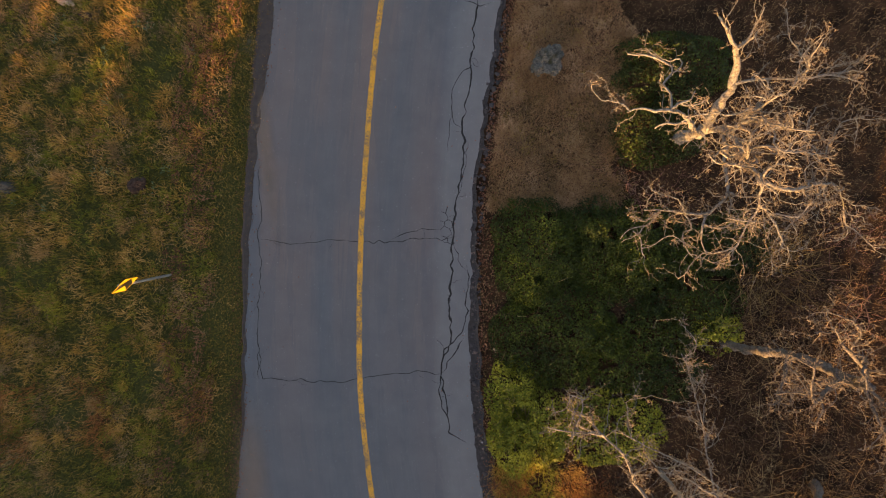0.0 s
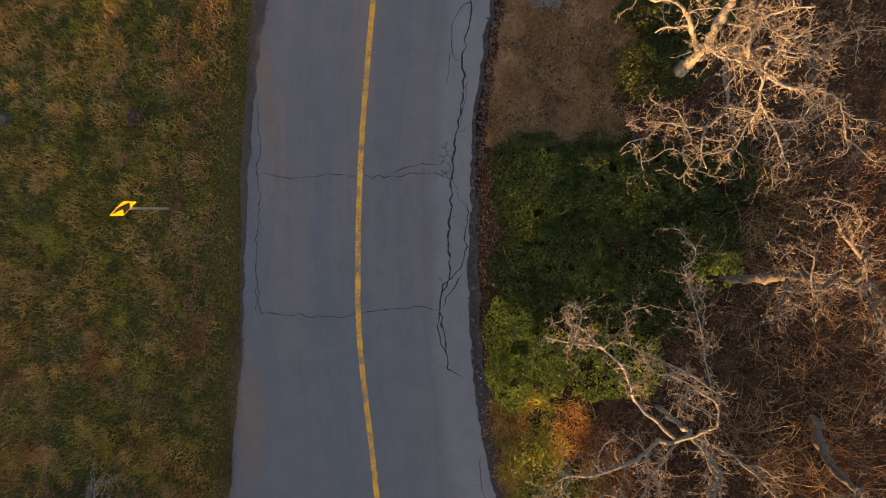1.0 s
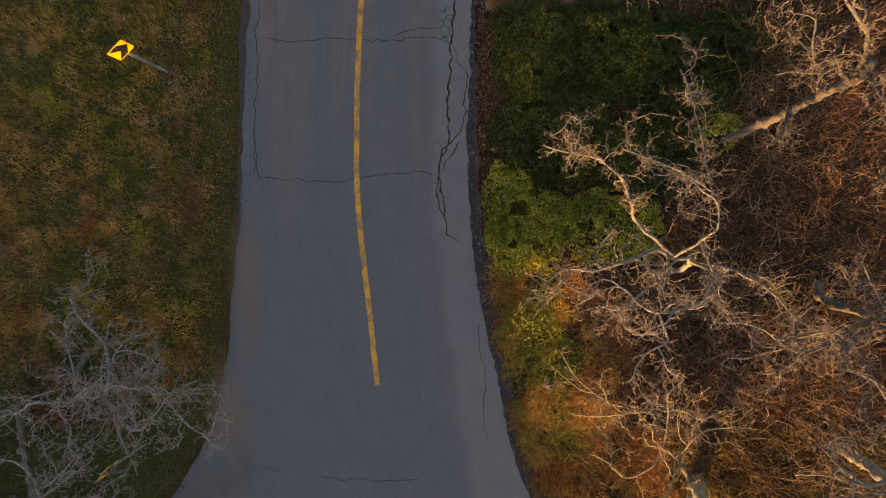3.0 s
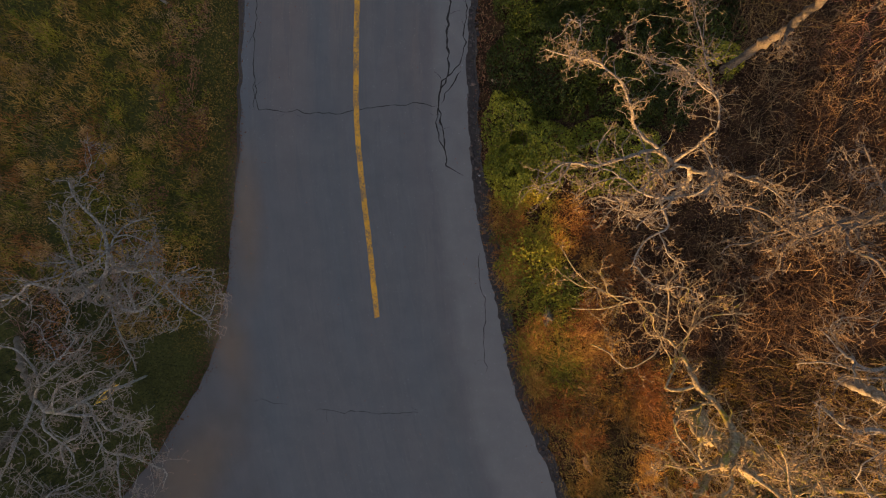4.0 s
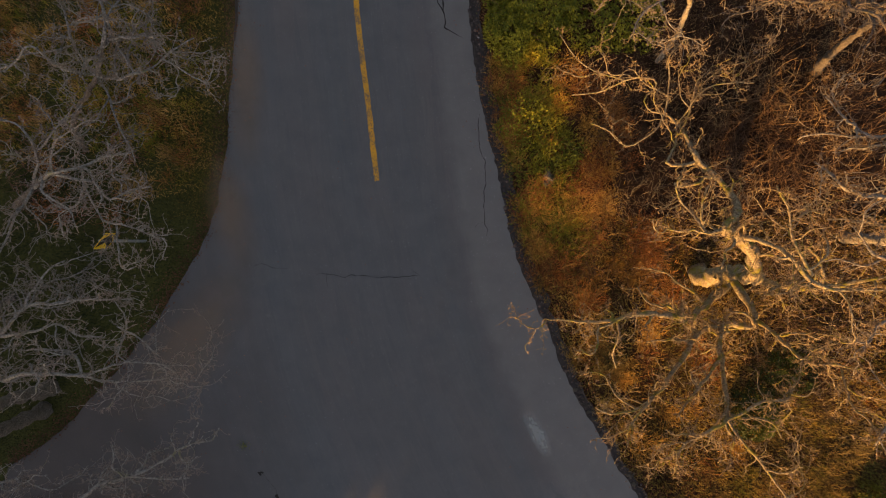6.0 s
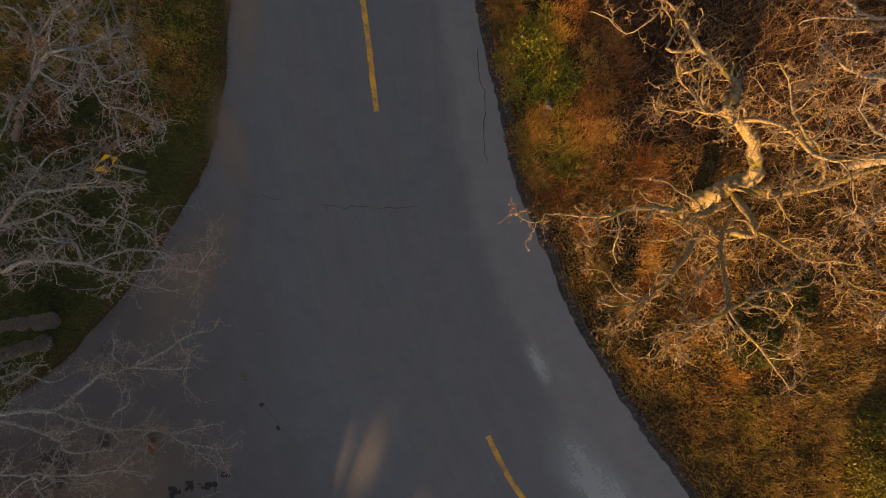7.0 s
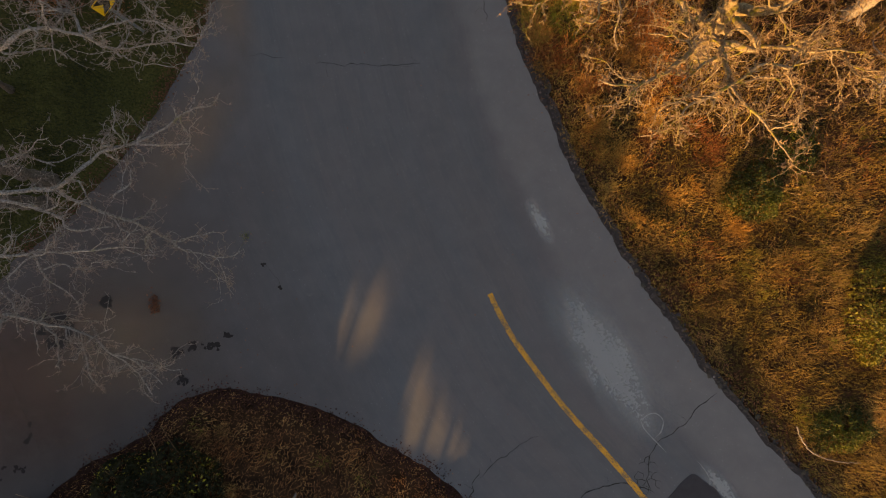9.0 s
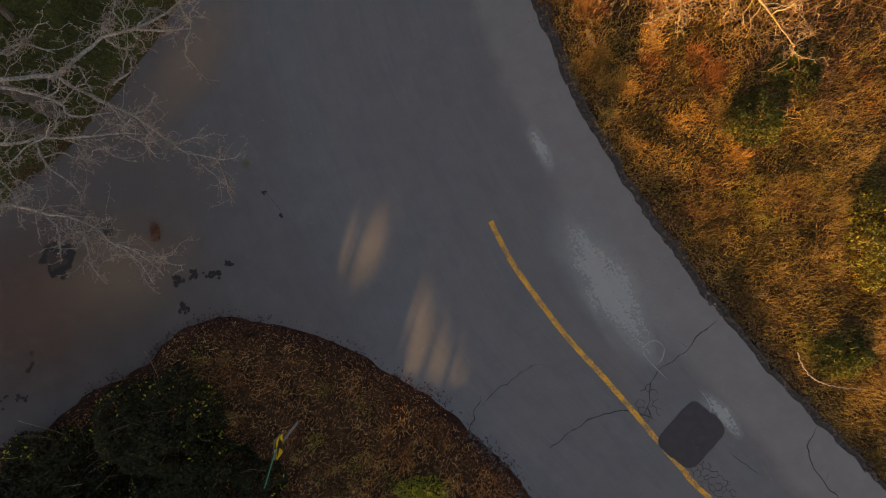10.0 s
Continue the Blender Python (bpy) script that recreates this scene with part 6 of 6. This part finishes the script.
shrub(8.80, -16.54, 1.11, 0.95, 0.72, LEAF, "dense dark green leafy shrub beside the road", seed=25, leaves=1300, size=0.06)


def thicket(x, y, rx, ry, h, n, material, label, seed=0, name="bramble_thicket"):
    """Arching bare canes with side twigs."""
    r = np.random.default_rng(seed + 300)
    top = new(name)
    top.location = (x, y, 0)
    a, q = r.uniform(0, 2 * np.pi, n), np.sqrt(r.random(n))
    at = np.column_stack([np.cos(a) * q * rx, np.sin(a) * q * ry, np.full(n, -0.03)])
    clump = (np.arange(n) * 0.07).astype(int)
    at = np.where((r.random(n) < 0.75)[:, None], at[clump] + np.column_stack([r.normal(0, 0.06, (n, 2)), np.zeros(n)]), at)
    drift = r.normal(0, 0.45, (n, 2))[clump]
    way = np.column_stack([r.normal(0, 0.5, (n, 2)) + drift, r.uniform(0.4, 1.2, n)])
    P = gnarl(at, way, h * r.uniform(0.7, 2.1, n), 7, 0.29, r, -0.06)
    P[:, :, 2] = np.maximum(P[:, :, 2], -0.03)
    R = r.uniform(0.0045, 0.0105, (n, 1)) * np.linspace(1, 0.5, 7)
    under("cane_mass", tri_mesh("cane_mass", *tubes(P, R, 3), material), top, kind="stuff")
    at, w2, pr = sprout(P, R, 2, r, (0.4, 1.1), lo=0.25)
    P2 = gnarl(at, w2, r.uniform(0.12, 0.5, len(at)), 3, 0.22, r)
    under("side_twig_mass", tri_mesh("side_twig_mass", *tubes(P2, np.full((len(at), 1), 0.0045) * np.linspace(1, 0.6, 3), 3), material), top, kind="stuff")
    return tagged(top, label, "thicket", "bare thickets")


thicket(6.09, 1.58, 1.43, 0.72, 0.5, 150, REDTWIG, "low bare shrub with fine reddish twigs", 0)
thicket(9.70, -2.17, 1.72, 1.72, 1.1, 480, CANE, "tangled thicket of bare red-brown canes", 1)
thicket(11.07, -5.38, 2.05, 2.05, 0.8, 420, CANE, "tangled thicket of bare red-brown canes", 2)
thicket(9.05, -8.14, 2.36, 1.73, 0.8, 420, CANE, "tangled thicket of bare red-brown canes", 3)
thicket(8.23, -6.03, 1.42, 1.26, 0.7, 120, CANE, "tangled thicket of bare red-brown canes", 4)
thicket(6.39, -9.14, 2.22, 1.74, 0.6, 360, CANE, "tangled thicket of bare red-brown canes", 5)
thicket(9.81, -9.08, 2.36, 2.04, 0.9, 480, CANE, "tangled thicket of bare red-brown canes", 6)
thicket(8.13, -8.91, 2.34, 2.02, 1.2, 480, CANE, "tangled thicket of bare red-brown canes", 7)
thicket(10.76, -9.06, 2.02, 2.33, 1.3, 480, CANE, "tangled thicket of bare red-brown canes", 8)
thicket(5.60, -11.79, 1.91, 1.75, 0.5, 360, CANE, "tangled thicket of bare red-brown canes", 9)
thicket(9.77, -12.05, 2.51, 1.88, 1, 420, CANE, "tangled thicket of bare red-brown canes", 10)
thicket(10.22, -13.25, 2.36, 1.89, 0.9, 380, CANE, "tangled thicket of bare red-brown canes", 11)
thicket(10.35, -14.87, 1.89, 1.57, 0.6, 300, CANE, "tangled thicket of bare red-brown canes", 12)
thicket(-10.58, -9.55, 1.91, 1.75, 0.5, 160, REDTWIG, "low bare shrub with fine reddish twigs", 13)
thicket(10.33, -15.18, 1.73, 1.58, 0.55, 300, CANE, "tangled thicket of bare red-brown canes", 14)
thicket(11.33, -0.91, 1.73, 1.73, 0.9, 160, REDTWIG, "low bare shrub with fine reddish twigs", 15)
thicket(8.9, -0.6, 0.9, 1.2, 1.3, 200, GOLDTWIG, "upright bush of fine tan twigs beside the oak", 16, "twig_bush")
thicket(7.9, -4.6, 1.6, 1.1, 0.7, 240, CANE, "tangled thicket of bare red-brown canes", 17)
thicket(10.6, -3.6, 1.9, 1.3, 0.8, 260, CANE, "tangled thicket of bare red-brown canes", 18)
thicket(5.2, -7.9, 1.5, 1.0, 0.55, 200, CANE, "tangled thicket of bare red-brown canes", 19)
thicket(7.6, -10.9, 1.8, 1.3, 0.9, 260, CANE, "tangled thicket of bare red-brown canes", 20)
thicket(4.4, -12.6, 1.3, 1.3, 0.5, 150, GOLDTWIG, "low bush of fine golden-brown twigs", 21, "twig_bush")
thicket(8.8, -14.0, 1.3, 1.2, 0.55, 260, GOLDTWIG, "dense bush of fine golden-brown twigs", 22, "twig_bush")
thicket(10.4, -16.6, 1.2, 1.0, 0.5, 240, GOLDTWIG, "dense bush of fine golden-brown twigs", 23, "twig_bush")
thicket(-8.58, -10.2, 0.4, 0.3, 0.3, 120, GOLDTWIG, "small orange-brown bush in the dark verge", 25, "twig_bush")
thicket(10.9, -20.3, 0.7, 0.6, 0.3, 110, GOLDTWIG, "low bush of fine golden-brown twigs", 24, "twig_bush")


# ---- pale root by the shrub on the bank ----
line = spline([(9.9, -23.17, 0.32), (10.09, -23.67, 0.36), (10.55, -24.04, 0.34), (11.2, -24.19, 0.4), (11.73, -24.26, 0.3)], 22) + np.random.default_rng(4).normal(0, 0.022, (22, 3))
root = under("fallen_branch", tri_mesh("fallen_branch", *tubes([line], [np.linspace(0.024, 0.009, 22)], 7), BARK, True))
tagged(root, "pale curved fallen branch on the bank", "branch")


# ---- unseen evergreens, added south of the bend to block the low sun ----
def evergreen(h, r0, seed, bare=0.3, blunt=6.0, leaf=0.36, amount=1.0):
    """An added sun blocker: a columnar cedar, opaque from close to the ground to its rounded top."""
    r = np.random.default_rng(seed)
    tree = new("sun_blocker_tree")
    k = 10
    z = np.linspace(-0.1, h * 0.93, k)
    V, F = tubes([np.column_stack([0.05 * np.sin(z), 0.05 * np.cos(z * 0.7), z])], [np.linspace(0.08, 0.03, k)], 8)
    under("trunk", tri_mesh("trunk", V, F, GREYBARK, True), tree)
    n = int(170 * (h - bare) * max(1.0, r0 / 0.62) * amount)
    t = r.random(n)
    zz = bare + (h - bare) * t
    lim = r0 * np.clip((1.02 - t) * blunt, 0.1, 1) ** 0.5 * (0.8 + 0.35 * blotch(zz, np.floor(r.random(n) * 9), 0.7))
    a = r.uniform(0, 2 * np.pi, n)
    q = lim * np.sqrt(r.random(n))
    V, F = flakes("", np.stack([np.cos(a) * q, np.sin(a) * q], 1), zz, leaf, NEEDLE, "", "", seed, 1.4)
    under("crown", tri_mesh("crown", V, F, NEEDLE), tree, kind="stuff")
    return tagged(tree, "unseen dark columnar evergreen added beyond the bend to block the sun", "tree", "evergreens beyond the bend")


cedar = evergreen(6, 0.62, 1)
cedar.location = (-46, -44, 0)
slim = evergreen(4, 0.34, 4, 0.3, 40.0, 0.2, 2.2)
slim.location = (-12.8, -44, 0)
for k in range(110):
    x = -45 + k * 0.5
    if -12.6 < x < -6.1:
        continue
    tall = float(np.interp(x, [-45, -23, -22.2, -16.4, -15.2, -13.2, -12.8, -6.1, -2.3, 5.85, 9], [8.7, 8.7, 14.4, 14.2, 12.6, 12.0, 8.2, 4.85, 4.2, 3.0, 2.6]))
    if x < -22.5:
        tall += rng.uniform(-0.9, 0.6)
    copy_thing(cedar, pose(x + rng.uniform(-0.1, 0.1), -44 + rng.uniform(-0.4, 0.4), 0, 0, 0, rng.uniform(0, 360)) @ Matrix.Diagonal((1, 1, tall / 6 + rng.uniform(0, 0.015), 1)))
# added slim ones, and high-pruned ones behind them, with gaps shaped to let sun patches through
high_a, high_b = evergreen(8.0, 0.34, 2, 4.25, 40.0, 0.2, 2.2), evergreen(5.6, 0.6, 3, 3.9, 40.0, 0.2, 3.4)
high_a.location, high_b.location = (-12.75, -44.9, 0), (-6.15, -44.9, 0)
for k in range(26):
    x = -12.6 + k * 0.26
    full = float(np.interp(x, [-12.8, -12.1, -11.5, -9.6, -9.2, -6.1], [8.2, 8.2, 6.3, 5.7, 5.4, 4.85]))
    low, high = 0.0, 0.0
    if -12.0 < x < -10.25:
        low, high = 3.84, float(np.interp(x, [-12, -11.57, -11.1, -10.7, -10.2], [4.08, 4.36, 4.32, 4.22, 4.0]))
    if -9.4 < x < -6.6:
        low = float(np.interp(x, [-9.4, -9.2, -8.75, -7.5, -6.6], [3.75, 3.52, 3.36, 3.28, 3.26]))
        high = float(np.interp(x, [-9.4, -9.2, -8.6, -8.1, -7.3, -6.4], [3.9, 3.88, 3.79, 3.66, 3.5, 3.36]))
    if -8.95 < x < -8.3:
        low = 2.72
    copy_thing(slim, pose(x, -44, 0, 0, 0, k * 70) @ Matrix.Diagonal((1, 1, (low or full) / 4, 1)))
    if high and (x < -11.8 or k % 3 == 1):
        ob, base = (high_a, 4.25) if x < -11.8 else (high_b, 3.9)
        copy_thing(ob, pose(x, -44.9, 0, 0, 0, k * 50) @ Matrix.Diagonal((1, 1, (high + 0.15) / base, 1)))
# taller ones added behind, bare far up, to shade thicket and shrubs
tallest = evergreen(9.1, 1.0, 7, 6.4, 30.0, 0.36, 1.6)
tallest.location = (-8.7, -45.4, 0)
for k, x in enumerate((-7.95, -7.1, -6.4)):
    copy_thing(tallest, pose(x, -45.4 + 0.2 * k, 0, 0, 0, k * 80))
for k, x in enumerate((-9.8, -10.9)):
    copy_thing(tallest, pose(x, -45.6, 0, 0, 0, 40 + k * 90) @ Matrix.Diagonal((1, 1, 1.1, 1)))
